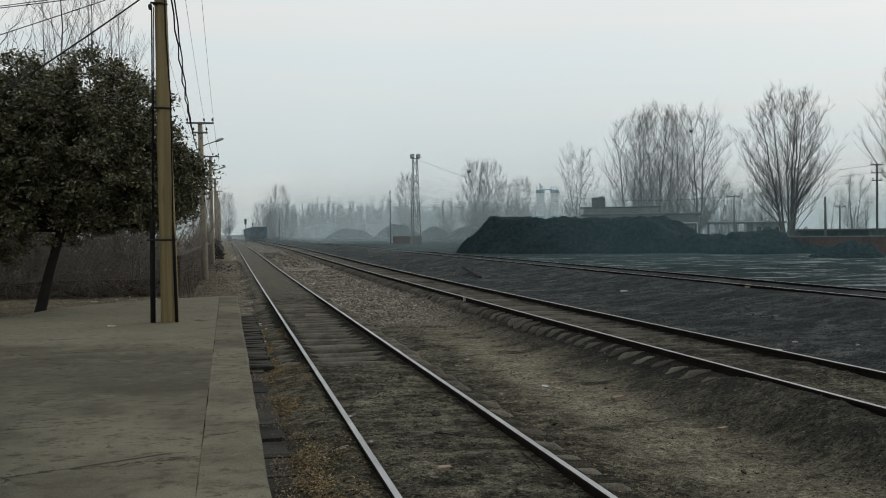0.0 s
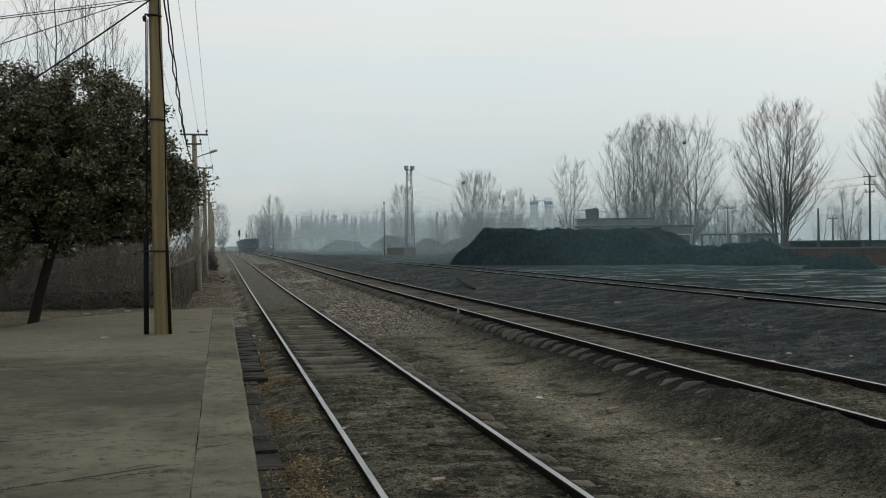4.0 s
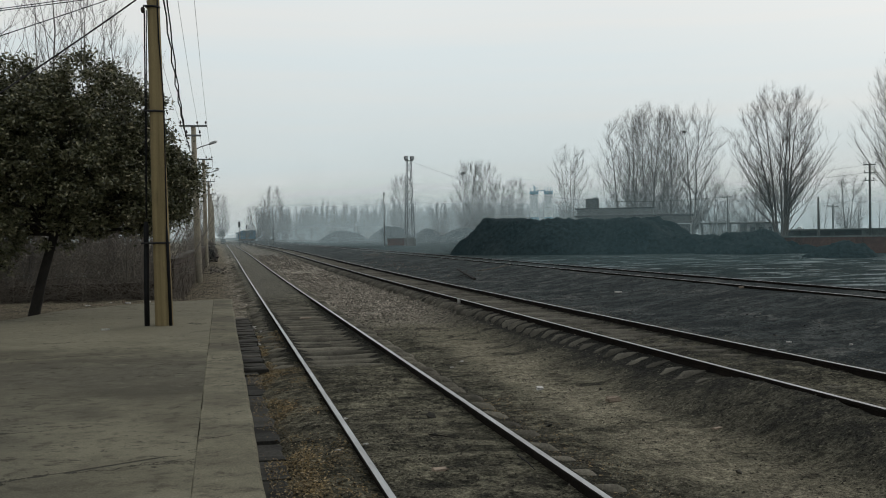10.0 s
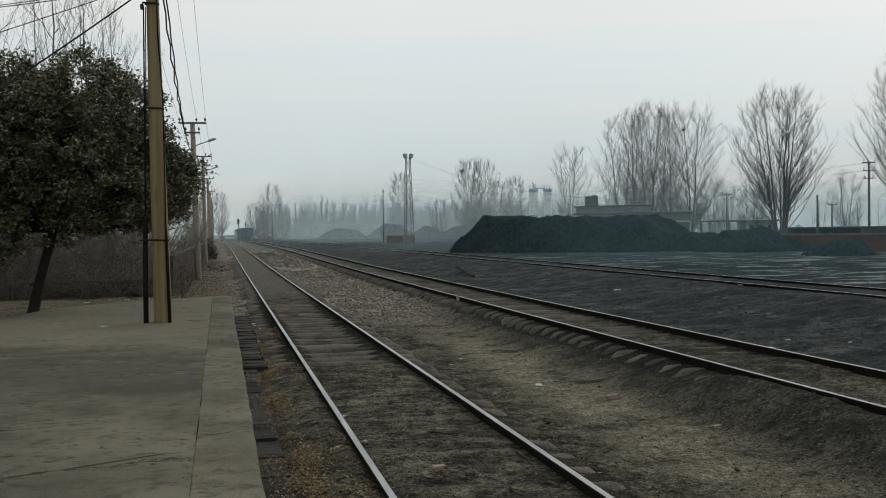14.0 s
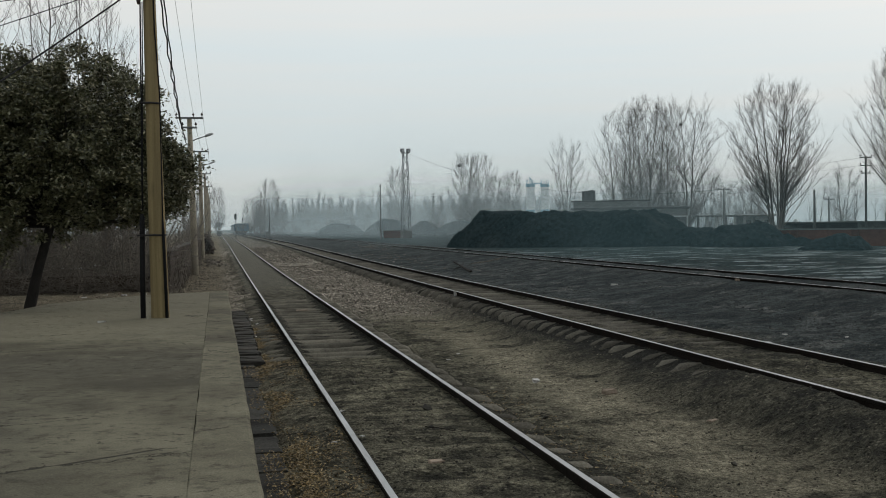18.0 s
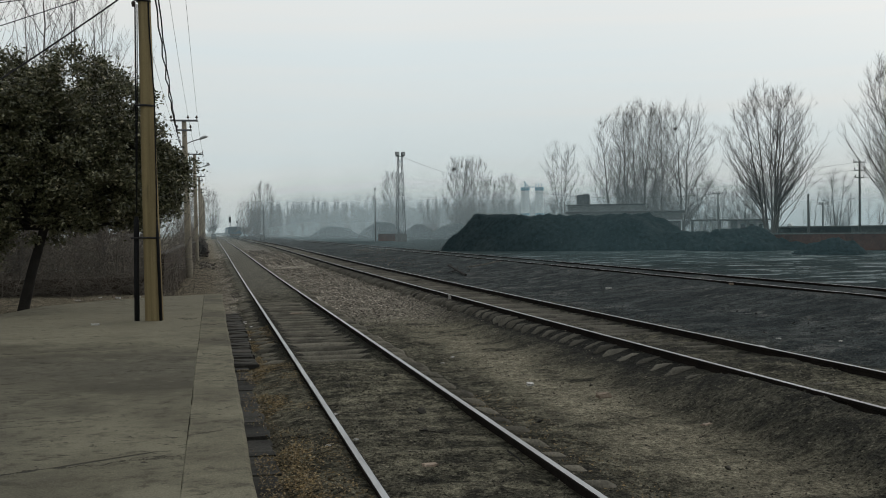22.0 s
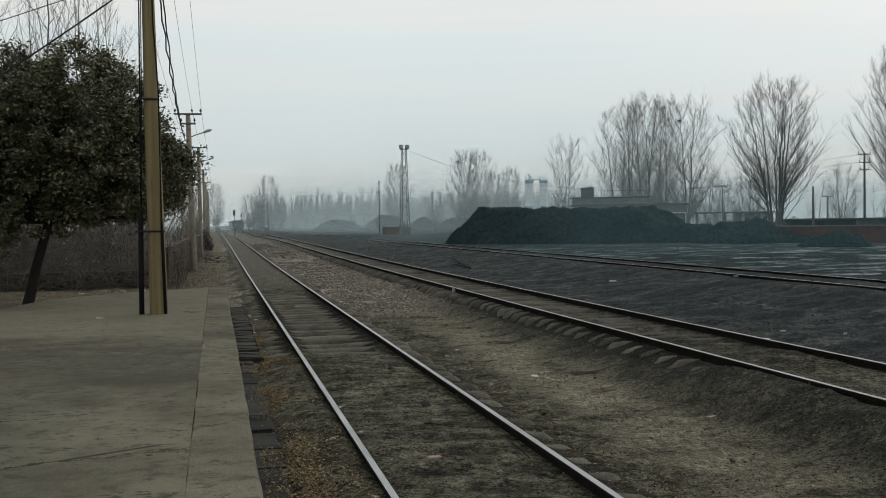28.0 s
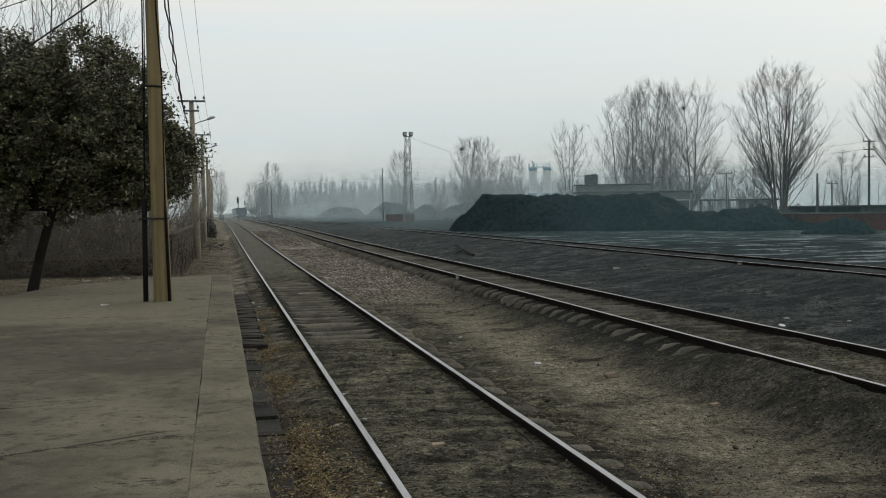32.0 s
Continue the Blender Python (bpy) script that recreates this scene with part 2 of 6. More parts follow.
    c = n.mix(n.ramp(n.math("ADD", x, n.math("MULTIPLY", wobble, 0.4)), 7.5, 8.9), c, soot)
    # leaf mould and brown soil on the near side of the line
    mould = n.mix(n.ramp(fine, 0.3, 0.7), (0.050, 0.042, 0.031), (0.140, 0.118, 0.086))
    mould = n.mix(n.ramp(mid, 0.45, 0.65, 0, 0.6), mould, (0.038, 0.034, 0.027))
    c = n.mix(n.ramp(n.math("ADD", x, n.math("MULTIPLY", wobble, 0.2)), 0.9, -0.2), c, mould)
    spread_grit = n.ramp(x, 8.0, 10.5)
    c = n.mix(1.0, c, n.ramp(grit, 0.28, 0.72, n.ramp(spread_grit, 0, 1, 0.30, 0.55), n.ramp(spread_grit, 0, 1, 1.85, 1.45)), "MULTIPLY")
    c = n.mix(1.0, c, n.ramp(n.noise(17, 6, 0.8), 0.38, 0.62, 0.62, 1.34), "MULTIPLY")
    # single dark cinders and pale grit
    vor = n.t.nodes.new("ShaderNodeTexVoronoi")
    vor.inputs["Scale"].default_value = 24
    n.put(vor.inputs["Vector"], n.coord)
    tone = n.t.nodes.new("ShaderNodeSeparateColor")
    n.put(tone.inputs[0], vor.outputs["Color"])
    core = n.ramp(vor.outputs["Distance"], 0.42, 0.18)
    pale = n.math("MULTIPLY", core, n.ramp(tone.outputs[0], 0.90, 0.94, 0, 0.75))
    pit = n.math("MULTIPLY", core, n.ramp(tone.outputs[0], 0.30, 0.20, 0, 0.9))
    c = n.mix(pit, c, (0.007, 0.0069, 0.0064))
    c = n.mix(n.math("MULTIPLY", pale, n.ramp(spread_grit, 0, 1, 1, 0.3)), c, (0.15, 0.135, 0.105))
    # meltwater lying on the coal yard, its pale sheen of sky put into the colour
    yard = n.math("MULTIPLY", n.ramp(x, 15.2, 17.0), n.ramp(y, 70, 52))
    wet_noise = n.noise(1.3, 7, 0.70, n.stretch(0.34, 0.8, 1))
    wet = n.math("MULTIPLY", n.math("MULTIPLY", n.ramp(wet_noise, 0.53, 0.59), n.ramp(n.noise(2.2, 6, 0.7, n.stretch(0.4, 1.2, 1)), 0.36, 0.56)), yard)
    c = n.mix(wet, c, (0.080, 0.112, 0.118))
    rough = n.math("SUBTRACT", 0.95, n.math("MULTIPLY", wet, 0.42))
    h = n.math("ADD", n.math("MULTIPLY", fine, 0.6), n.math("MULTIPLY", grit, 0.4))
    h = n.math("ADD", h, n.math("MULTIPLY", n.math("SUBTRACT", pale, pit), 0.35))
    h = n.math("MULTIPLY", h, n.math("SUBTRACT", 1.0, wet))
    h = n.math("MULTIPLY", h, n.ramp(spread_grit, 0, 1, 1.0, 0.7))
    c = n.mix(1.0, c, (1.86, 1.91, 1.91), "MULTIPLY")
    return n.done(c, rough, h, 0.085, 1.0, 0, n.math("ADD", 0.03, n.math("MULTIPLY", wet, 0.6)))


def concrete_material(name, dark=1.0, stain=0.0):
    n = Nodes(name)
    if not stain:
        n.shift()
    def tone(*v):
        return tuple(dark * k * w for k, w in zip(v, (0.97, 1.0, 1.03)))
    mid, fine, grit = n.noise(0.8, 6, 0.62), n.noise(5.5, 7, 0.7), n.noise(70, 3, 0.75)
    band = n.noise(0.45, 5, 0.55, n.stretch(0.45, 1.0, 1))
    c = n.mix(n.ramp(mid, 0.32, 0.68), tone(0.090, 0.079, 0.054), tone(0.158, 0.142, 0.100))
    c = n.mix(n.ramp(band, 0.52, 0.70, 0, 0.65), c, tone(0.042, 0.037, 0.027))
    yy = n.math("ADD", n.axis("Y"), n.math("MULTIPLY", mid, 3.0))
    if stain:
        c = n.mix(n.math("MULTIPLY", n.ramp(yy, stain - 1.4, stain), n.ramp(yy, stain + 2.2, stain + 0.6, 0, 0.6)), c, tone(0.048, 0.043, 0.034))
    c = n.mix(n.ramp(fine, 0.50, 0.66, 0, 0.7), c, tone(0.050, 0.044, 0.031))
    c = n.mix(n.ramp(fine, 0.44, 0.30, 0, 0.35), c, tone(0.20, 0.18, 0.128))
    if stain:
        c = n.mix(n.ramp(yy, 16.0, 18.5, 0, 0.5), c, tone(0.185, 0.166, 0.118))
    if stain:
        # patchily darker towards the left and the near end
        worn = n.math("MULTIPLY", n.ramp(n.math("ADD", n.axis("X"), n.math("MULTIPLY", mid, 1.5)), 0.2, -1.6), n.ramp(yy, 14, 9.5))
        c = n.mix(n.math("MULTIPLY", worn, n.ramp(n.noise(1.7, 6, 0.65), 0.34, 0.62, 0.45, 0.9)), c, tone(0.036, 0.034, 0.0275))
    pit = n.math("MULTIPLY", n.ramp(n.noise(13, 4, 0.6, n.stretch(0.7, 1.2, 1)), 0.61, 0.67), n.ramp(mid, 0.38, 0.58))
    c = n.mix(n.math("MULTIPLY", pit, 0.75), c, tone(0.03, 0.027, 0.022))
    warp = n.t.nodes.new("ShaderNodeVectorMath")
    warp.operation = "MULTIPLY_ADD"
    n.put(warp.inputs[0], n.noise(2.5, 5, 0.65))
    warp.inputs[1].default_value = (0.9, 0.9, 0.0)
    n.put(warp.inputs[2], n.stretch(0.5, 0.9, 0.0))
    crack = n.voronoi(0.7, "DISTANCE_TO_EDGE", warp.outputs[0])
    line = n.math("MULTIPLY", n.ramp(crack, 0.010, 0.002), n.ramp(n.noise(0.9, 4), 0.47, 0.57))
    c = n.mix(n.math("MULTIPLY", line, 0.85), c, (0.022, 0.021, 0.018))
    c = n.mix(1.0, c, n.ramp(grit, 0.25, 0.75, 0.7, 1.28), "MULTIPLY")
    h = n.math("SUBTRACT", n.math("ADD", n.math("MULTIPLY", fine, 0.7), n.math("MULTIPLY", grit, 0.25)), n.math("ADD", line, pit))
    return n.done(c, n.ramp(mid, 0.3, 0.7, 0.82, 0.97), h, 0.012, 0.8, 0, 0.12)


def pole_material():
    n = Nodes("weathered_yellow_concrete")
    run, fine = n.noise(1.0, 5, 0.6, n.stretch(14, 14, 0.35)), n.noise(60, 3, 0.7)
    c = n.mix(n.ramp(run, 0.35, 0.65), (0.172, 0.134, 0.070), (0.240, 0.188, 0.098))
    c = n.mix(n.ramp(n.noise(1.4, 5, 0.6, n.stretch(5, 5, 0.6)), 0.56, 0.70, 0, 0.7), c, (0.115, 0.092, 0.052))
    c = n.mix(n.ramp(n.noise(7, 5, 0.7), 0.62, 0.72, 0, 0.5), c, (0.07, 0.058, 0.04))
    c = n.mix(1.0, c, n.ramp(fine, 0.25, 0.75, 0.86, 1.12), "MULTIPLY")
    return n.done(c, 0.88, fine, 0.002, 0.6, 0, 0.15)


def rail_head_material():
    n = Nodes("rail_steel_head")
    c = n.mix(n.ramp(n.noise(1.2, 5, 0.6, n.stretch(6, 0.6, 6)), 0.35, 0.7), (0.40, 0.40, 0.405), (0.27, 0.26, 0.26))
    return n.done(c, n.ramp(n.noise(6, 4, 0.6, n.stretch(8, 0.5, 8)), 0.3, 0.7, 0.28, 0.45), None, metal=0.85)


def leaf_material(name, a, b, under):
    n = Nodes(name)
    rnd = n.t.nodes.new("ShaderNodeNewGeometry").outputs["Random Per Island"]
    c = n.mix(rnd, a, b)
    c = n.mix(n.ramp(rnd, 0.90, 0.94), c, under)
    c = n.mix(1.0, c, n.ramp(n.noise(30, 2), 0.3, 0.7, 0.8, 1.2), "MULTIPLY")
    return n.done(c, n.ramp(rnd, 0, 1, 0.24, 0.5), None, spec=0.6)


def tinted(name, tones, rough=0.9):
    """Loose bits, each with a tone of its own."""
    n = Nodes(name)
    rnd = n.t.nodes.new("ShaderNodeNewGeometry").outputs["Random Per Island"]
    r = n.t.nodes.new("ShaderNodeValToRGB")
    for k, col in enumerate(tones):
        e = r.color_ramp.elements[k] if k < 2 else r.color_ramp.elements.new(k / (len(tones) - 1))
        e.position, e.color = k / (len(tones) - 1), (*col, 1)
    n.put(r.inputs[0], rnd)
    c = n.mix(1.0, r.outputs[0], n.ramp(n.noise(60, 2), 0.3, 0.7, 0.75, 1.25), "MULTIPLY")
    return n.done(c, rough)


def haze_sheet_material(name, share, top, thin, edge, tint):
    """Haze as a tinted sheet: passes most light, scatters a little; thinner with height."""
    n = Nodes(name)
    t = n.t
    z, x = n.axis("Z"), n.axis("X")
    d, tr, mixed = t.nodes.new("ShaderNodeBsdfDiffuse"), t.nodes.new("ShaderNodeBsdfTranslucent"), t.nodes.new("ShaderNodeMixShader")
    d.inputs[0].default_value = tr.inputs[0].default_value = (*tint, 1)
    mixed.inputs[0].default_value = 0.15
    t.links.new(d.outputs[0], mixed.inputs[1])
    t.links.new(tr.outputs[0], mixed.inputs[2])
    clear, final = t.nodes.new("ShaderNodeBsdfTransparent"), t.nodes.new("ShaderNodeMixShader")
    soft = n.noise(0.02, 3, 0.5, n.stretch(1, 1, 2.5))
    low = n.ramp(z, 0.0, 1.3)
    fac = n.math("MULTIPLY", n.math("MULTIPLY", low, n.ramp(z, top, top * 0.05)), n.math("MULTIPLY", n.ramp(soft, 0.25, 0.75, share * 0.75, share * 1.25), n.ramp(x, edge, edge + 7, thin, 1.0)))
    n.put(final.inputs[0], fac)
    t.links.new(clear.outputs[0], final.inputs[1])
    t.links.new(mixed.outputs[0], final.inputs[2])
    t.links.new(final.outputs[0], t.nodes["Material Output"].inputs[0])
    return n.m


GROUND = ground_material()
PLATFORM = concrete_material("platform_concrete", 1.24, 13.6)
COPING = concrete_material("coping_concrete", 1.35)
POLE = pole_material()
POLE_GREY = grainy("pale_pole_concrete", (0.30, 0.265, 0.20), (0.23, 0.20, 0.155), (0.13, 0.115, 0.09), 1.0, 25, 0.85)
BLACK = plain("black_rubber_and_tar", (0.008, 0.008, 0.009), 0.85)
IRON = plain("dark_iron", (0.035, 0.034, 0.035), 0.55, 0.4)
GALV = plain("galvanised_steel", (0.16, 0.165, 0.17), 0.5, 0.6)
GLASS = plain("milky_lamp_glass", (0.45, 0.46, 0.46), 0.25)
PORCELAIN = plain("brown_porcelain", (0.05, 0.035, 0.03), 0.25)
RAIL_SIDE = grainy("rusty_rail_side", (0.014, 0.012, 0.0105), (0.020, 0.016, 0.0135), (0.009, 0.008, 0.0075), 4, 50, 0.92, spec=0.04)
RAIL_HEAD = rail_head_material()
SLEEPER = grainy("dusty_sleeper", (0.125, 0.115, 0.092), (0.185, 0.168, 0.134), (0.064, 0.059, 0.048), 3, 45, 0.95, 0.006, each=0.25)
SLEEPER_B = grainy("sooty_concrete_sleeper", (0.098, 0.090, 0.074), (0.145, 0.133, 0.109), (0.026, 0.024, 0.021), 3, 45, 0.95, 0.006, each=0.25)
PLANK = grainy("tarred_old_timber", (0.036, 0.034, 0.030), (0.070, 0.064, 0.054), (0.017, 0.017, 0.016), 3, 22, 0.9, 0.006, each=0.3)
SLAB = grainy("sooty_drain_slab", (0.046, 0.045, 0.041), (0.068, 0.066, 0.060), (0.022, 0.0215, 0.020), 2.0, 30, 0.92, 0.006, spec=0.1, each=0.2)
BARK = grainy("dark_bark", (0.013, 0.011, 0.0095), (0.022, 0.0185, 0.0155), (0.008, 0.007, 0.006), 5, 50, 0.95, 0.01)
BARE = grainy("grey_bare_wood", (0.140, 0.130, 0.120), (0.110, 0.101, 0.094), (0.075, 0.068, 0.063), 1, 20, 0.95, 0.004)
THICKET = grainy("brown_thicket_wood", (0.150, 0.134, 0.116), (0.185, 0.163, 0.140), (0.085, 0.076, 0.067), 1, 20, 0.95, 0.004)
BRAMBLE = grainy("grey_brown_bramble", (0.145, 0.125, 0.104), (0.105, 0.091, 0.076), (0.060, 0.052, 0.044), 1, 20, 0.95, 0.004)
LEAVES = leaf_material("evergreen_leaves", (0.034, 0.038, 0.018), (0.150, 0.146, 0.072), (0.31, 0.28, 0.18))
COAL = grainy("coal", (0.0185, 0.0310, 0.0345), (0.0245, 0.0375, 0.0405), (0.0330, 0.0465, 0.0490), 0.6, 4, 0.9, 0.10, 0.0, 0.02)
BRICK = grainy("sooty_red_brick", (0.10, 0.048, 0.036), (0.075, 0.04, 0.032), (0.04, 0.032, 0.028), 0.8, 12, 0.9, 0.01, each=0.2)
SHOOTS = grainy("pale_arching_shoots", (0.20, 0.182, 0.155), (0.15, 0.136, 0.116), (0.09, 0.082, 0.07), 1, 20, 0.95, 0.003)
OLD_BRICK = grainy("dark_old_brick", (0.060, 0.043, 0.032), (0.042, 0.031, 0.024), (0.026, 0.020, 0.016), 1.2, 14, 0.92, 0.01)
OLD_COPING = grainy("mossy_cement_coping", (0.075, 0.062, 0.050), (0.055, 0.046, 0.038), (0.034, 0.029, 0.024), 1.5, 14, 0.92, 0.01)
RENDER = grainy("grey_cement_render", (0.13, 0.135, 0.13), (0.10, 0.105, 0.10), (0.065, 0.068, 0.066), 0.5, 8, 0.9, 0.01)
ROOFING = grainy("dark_flat_roofing", (0.05, 0.052, 0.052), (0.036, 0.038, 0.038), (0.025, 0.026, 0.026), 0.5, 8, 0.9, 0.01)
PALE = grainy("pale_painted_wall", (0.50, 0.52, 0.51), (0.42, 0.44, 0.43), (0.25, 0.26, 0.25), 0.6, 8, 0.85, 0.01)
DARK_GLASS = plain("dark_window_glass", (0.02, 0.024, 0.026), 0.12)
SILO_WHITE = plain("white_silo_paint", (0.72, 0.76, 0.76), 0.5)
SILO_BLUE = plain("blue_silo_paint", (0.10, 0.30, 0.42), 0.5)
WAGON = grainy("blue_green_wagon_paint", (0.006, 0.050, 0.095), (0.010, 0.060, 0.105), (0.02, 0.026, 0.028), 0.8, 9, 0.7, 0.004)
PAPER = plain("dirty_white_litter", (0.62, 0.60, 0.57), 0.8)
PALE_STONE = tinted("pale_rubble", [(0.06, 0.052, 0.042), (0.13, 0.115, 0.095), (0.26, 0.235, 0.2)])
BAG = plain("thin_white_plastic", (0.72, 0.73, 0.74), 0.45)
RED_BRICK = plain("broken_brick", (0.36, 0.285, 0.22), 0.9)
STONES = tinted("broken_stone", [(0.035, 0.031, 0.026), (0.085, 0.074, 0.061), (0.15, 0.130, 0.106), (0.29, 0.250, 0.205)])
DRY_LEAVES = tinted("dry_fallen_leaves", [(0.10, 0.074, 0.040), (0.24, 0.170, 0.080), (0.42, 0.315, 0.165), (0.13, 0.105, 0.070), (0.46, 0.38, 0.25)])
YARD_BITS = tinted("yard_crumbs", [(0.006, 0.0065, 0.0068), (0.012, 0.0125, 0.0125), (0.028, 0.027, 0.0255), (0.060, 0.055, 0.050)])
CLODS = tinted("dark_clods", [(0.012, 0.0115, 0.010), (0.030, 0.028, 0.023), (0.060, 0.054, 0.043), (0.10, 0.09, 0.07), (0.26, 0.23, 0.18)])


# ---- mesh helpers ----
def mesh_object(name, verts, faces, material, parent=None, label="", smooth=False):
    me = bpy.data.meshes.new(name)
    me.from_pydata([tuple(v) for v in verts], [], [tuple(f) for f in faces])
    me.materials.append(material)
    if smooth:
        me.shade_smooth()
    ob = new(name, me)
    ob.parent = parent
    return tagged(ob, label)


def part(name, bm, material, parent=None, label="", smooth=False):
    me = bpy.data.meshes.new(name)
    bm.normal_update()
    bm.to_mesh(me)
    bm.free()
    me.materials.append(material)
    if smooth:
        me.shade_smooth()
    ob = new(name, me)
    ob.parent = parent
    return tagged(ob, label)


def base(name, x, y, z, turn=0.0, **tags):
    ob = new(name)
    ob.empty_display_size = 0.2
    ob.matrix_world = pose(x, y, z, 0, 0, turn)
    return tagged(ob, **tags)


def block(bm, x0, x1, y0, y1, z0, z1, bevel=0.0, m=None):
    made = bmesh.ops.create_cube(bm, size=1)["verts"]
    for v in made:
        v.co = Vector(((x0 + x1) / 2 + v.co.x * (x1 - x0), (y0 + y1) / 2 + v.co.y * (y1 - y0), (z0 + z1) / 2 + v.co.z * (z1 - z0)))
    if m is not None:
        bmesh.ops.transform(bm, matrix=m, verts=made)
    if bevel:
        edges = list({e for v in made for e in v.link_edges})
        bmesh.ops.bevel(bm, geom=edges, offset=bevel, segments=2, affect="EDGES", profile=0.6)
    return bm


def boxed(x0, x1, y0, y1, z0, z1, bevel=0.0):
    return block(bmesh.new(), x0, x1, y0, y1, z0, z1, bevel)


def tube(verts, faces, points, radii, sides=6, cap=False):
    """Adds a tapered tube along points to the lists."""
    pts = [Vector(p) for p in points]
    start = len(verts)
    for k, p in enumerate(pts):
        way = (pts[min(k + 1, len(pts) - 1)] - pts[max(k - 1, 0)]).normalized()
        u = way.cross(Vector((0.31, 0.87, 0.38))).normalized()
        w = way.cross(u)
        for s in range(sides):
            a = 2 * math.pi * s / sides
            verts.append(p + (u * math.cos(a) + w * math.sin(a)) * radii[k])
    for k in range(len(pts) - 1):
        for s in range(sides):
            a, b = start + k * sides + s, start + k * sides + (s + 1) % sides
            faces.append((a, b, b + sides, a + sides))
    if cap:
        faces.append(tuple(start + s for s in reversed(range(sides))))
        faces.append(tuple(start + (len(pts) - 1) * sides + s for s in range(sides)))


def rod(name, points, radii, material, parent=None, sides=8, label=""):
    v, f = [], []
    if not isinstance(radii, (list, tuple)):
        radii = [radii] * len(points)
    tube(v, f, points, radii, sides, True)
    return mesh_object(name, v, f, material, parent, label, smooth=True)


def scatter(name, shape, places, sizes, material, seed, flat=1.0, parent=None):
    """Many loose bits joined into one mesh, each turned at random."""
    rng = np.random.default_rng(seed)
    sv, sf = shape
    sv = np.array(sv, float)
    n = len(places)
    a, b, c = rng.uniform(0, 6.28, n), rng.normal(0, 0.5, n) * flat, rng.normal(0, 0.5, n) * flat
    v = np.repeat(sv[None], n, 0) * (np.array(sizes)[:, None, None] * rng.uniform(0.75, 1.25, (n, 1, 3)))
    ca, sa, cb, sb, cc, sc = (f(t)[:, None] for t in (a, b, c) for f in (np.cos, np.sin))
    x, y, z = v[..., 0], v[..., 1], v[..., 2]
    y, z = y * cb - z * sb, y * sb + z * cb
    x, z = x * cc + z * sc, -x * sc + z * cc
    x, y = x * ca - y * sa, x * sa + y * ca
    v = np.stack([x, y, z], -1) + np.array(places)[:, None]
    faces = [tuple(i * len(sv) + k for k in f) for i in range(n) for f in sf]
    return mesh_object(name, v.reshape(-1, 3).tolist(), faces, material, parent)


ROCK = ([(1, 0, 0.1), (-1, 0.1, 0), (0.1, 0.9, 0.1), (0, -1, -0.1), (0.1, 0.1, 0.7), (0, 0, -0.6), (0.6, 0.6, 0.3), (-0.6, -0.5, 0.35)],
        [(0, 6, 4), (6, 2, 4), (2, 1, 4), (1, 7, 4), (7, 3, 4), (3, 0, 4), (6, 0, 5), (2, 6, 5), (1, 2, 5), (7, 1, 5), (3, 7, 5), (0, 3, 5)])
CHIP = ([(1, 0, -0.3), (-0.5, 0.8, -0.3), (-0.6, -0.7, -0.3), (0.1, 0.1, 0.75)], [(0, 1, 3), (1, 2, 3), (2, 0, 3)])
LEAF = ([(0, -1, 0), (0.47, 0.05, 0.15), (0, 1, -0.12), (-0.47, 0.05, 0.15)], [(0, 1, 2), (0, 2, 3)])


def step(v, lo, hi):
    t = np.clip((v - lo) / (hi - lo), 0, 1)
    return t * t * (3 - 2 * t)


LATTICE = np.random.default_rng(2024).uniform(-1, 1, (256, 256))


def bumps(x, y):
    """Smooth value noise, from -1 to 1, one bump a metre."""
    i, j = np.floor(x).astype(int), np.floor(y).astype(int)
    u, v = x - i, y - j
    u, v = u * u * (3 - 2 * u), v * v * (3 - 2 * v)
    i0, i1, j0, j1 = i % 256, (i + 1) % 256, j % 256, (j + 1) % 256
    a = LATTICE[i0, j0] * (1 - u) + LATTICE[i1, j0] * u
    b = LATTICE[i0, j1] * (1 - u) + LATTICE[i1, j1] * u
    return a * (1 - v) + b * v


def waves(x, y, octaves=4):
    """Several sizes of bump added up."""
    out, size = 0.0, 1.0
    for k in range(octaves):
        out = out + bumps(x * 2.03 ** k + 11.3 * k, y * 2.03 ** k + 7.7 * k) * size
        size *= 0.5
    return out


def rise(y):
    """The two nearer tracks climb a little further on."""
    return 0.22 * step(np.asarray(y, float), 35, 125)


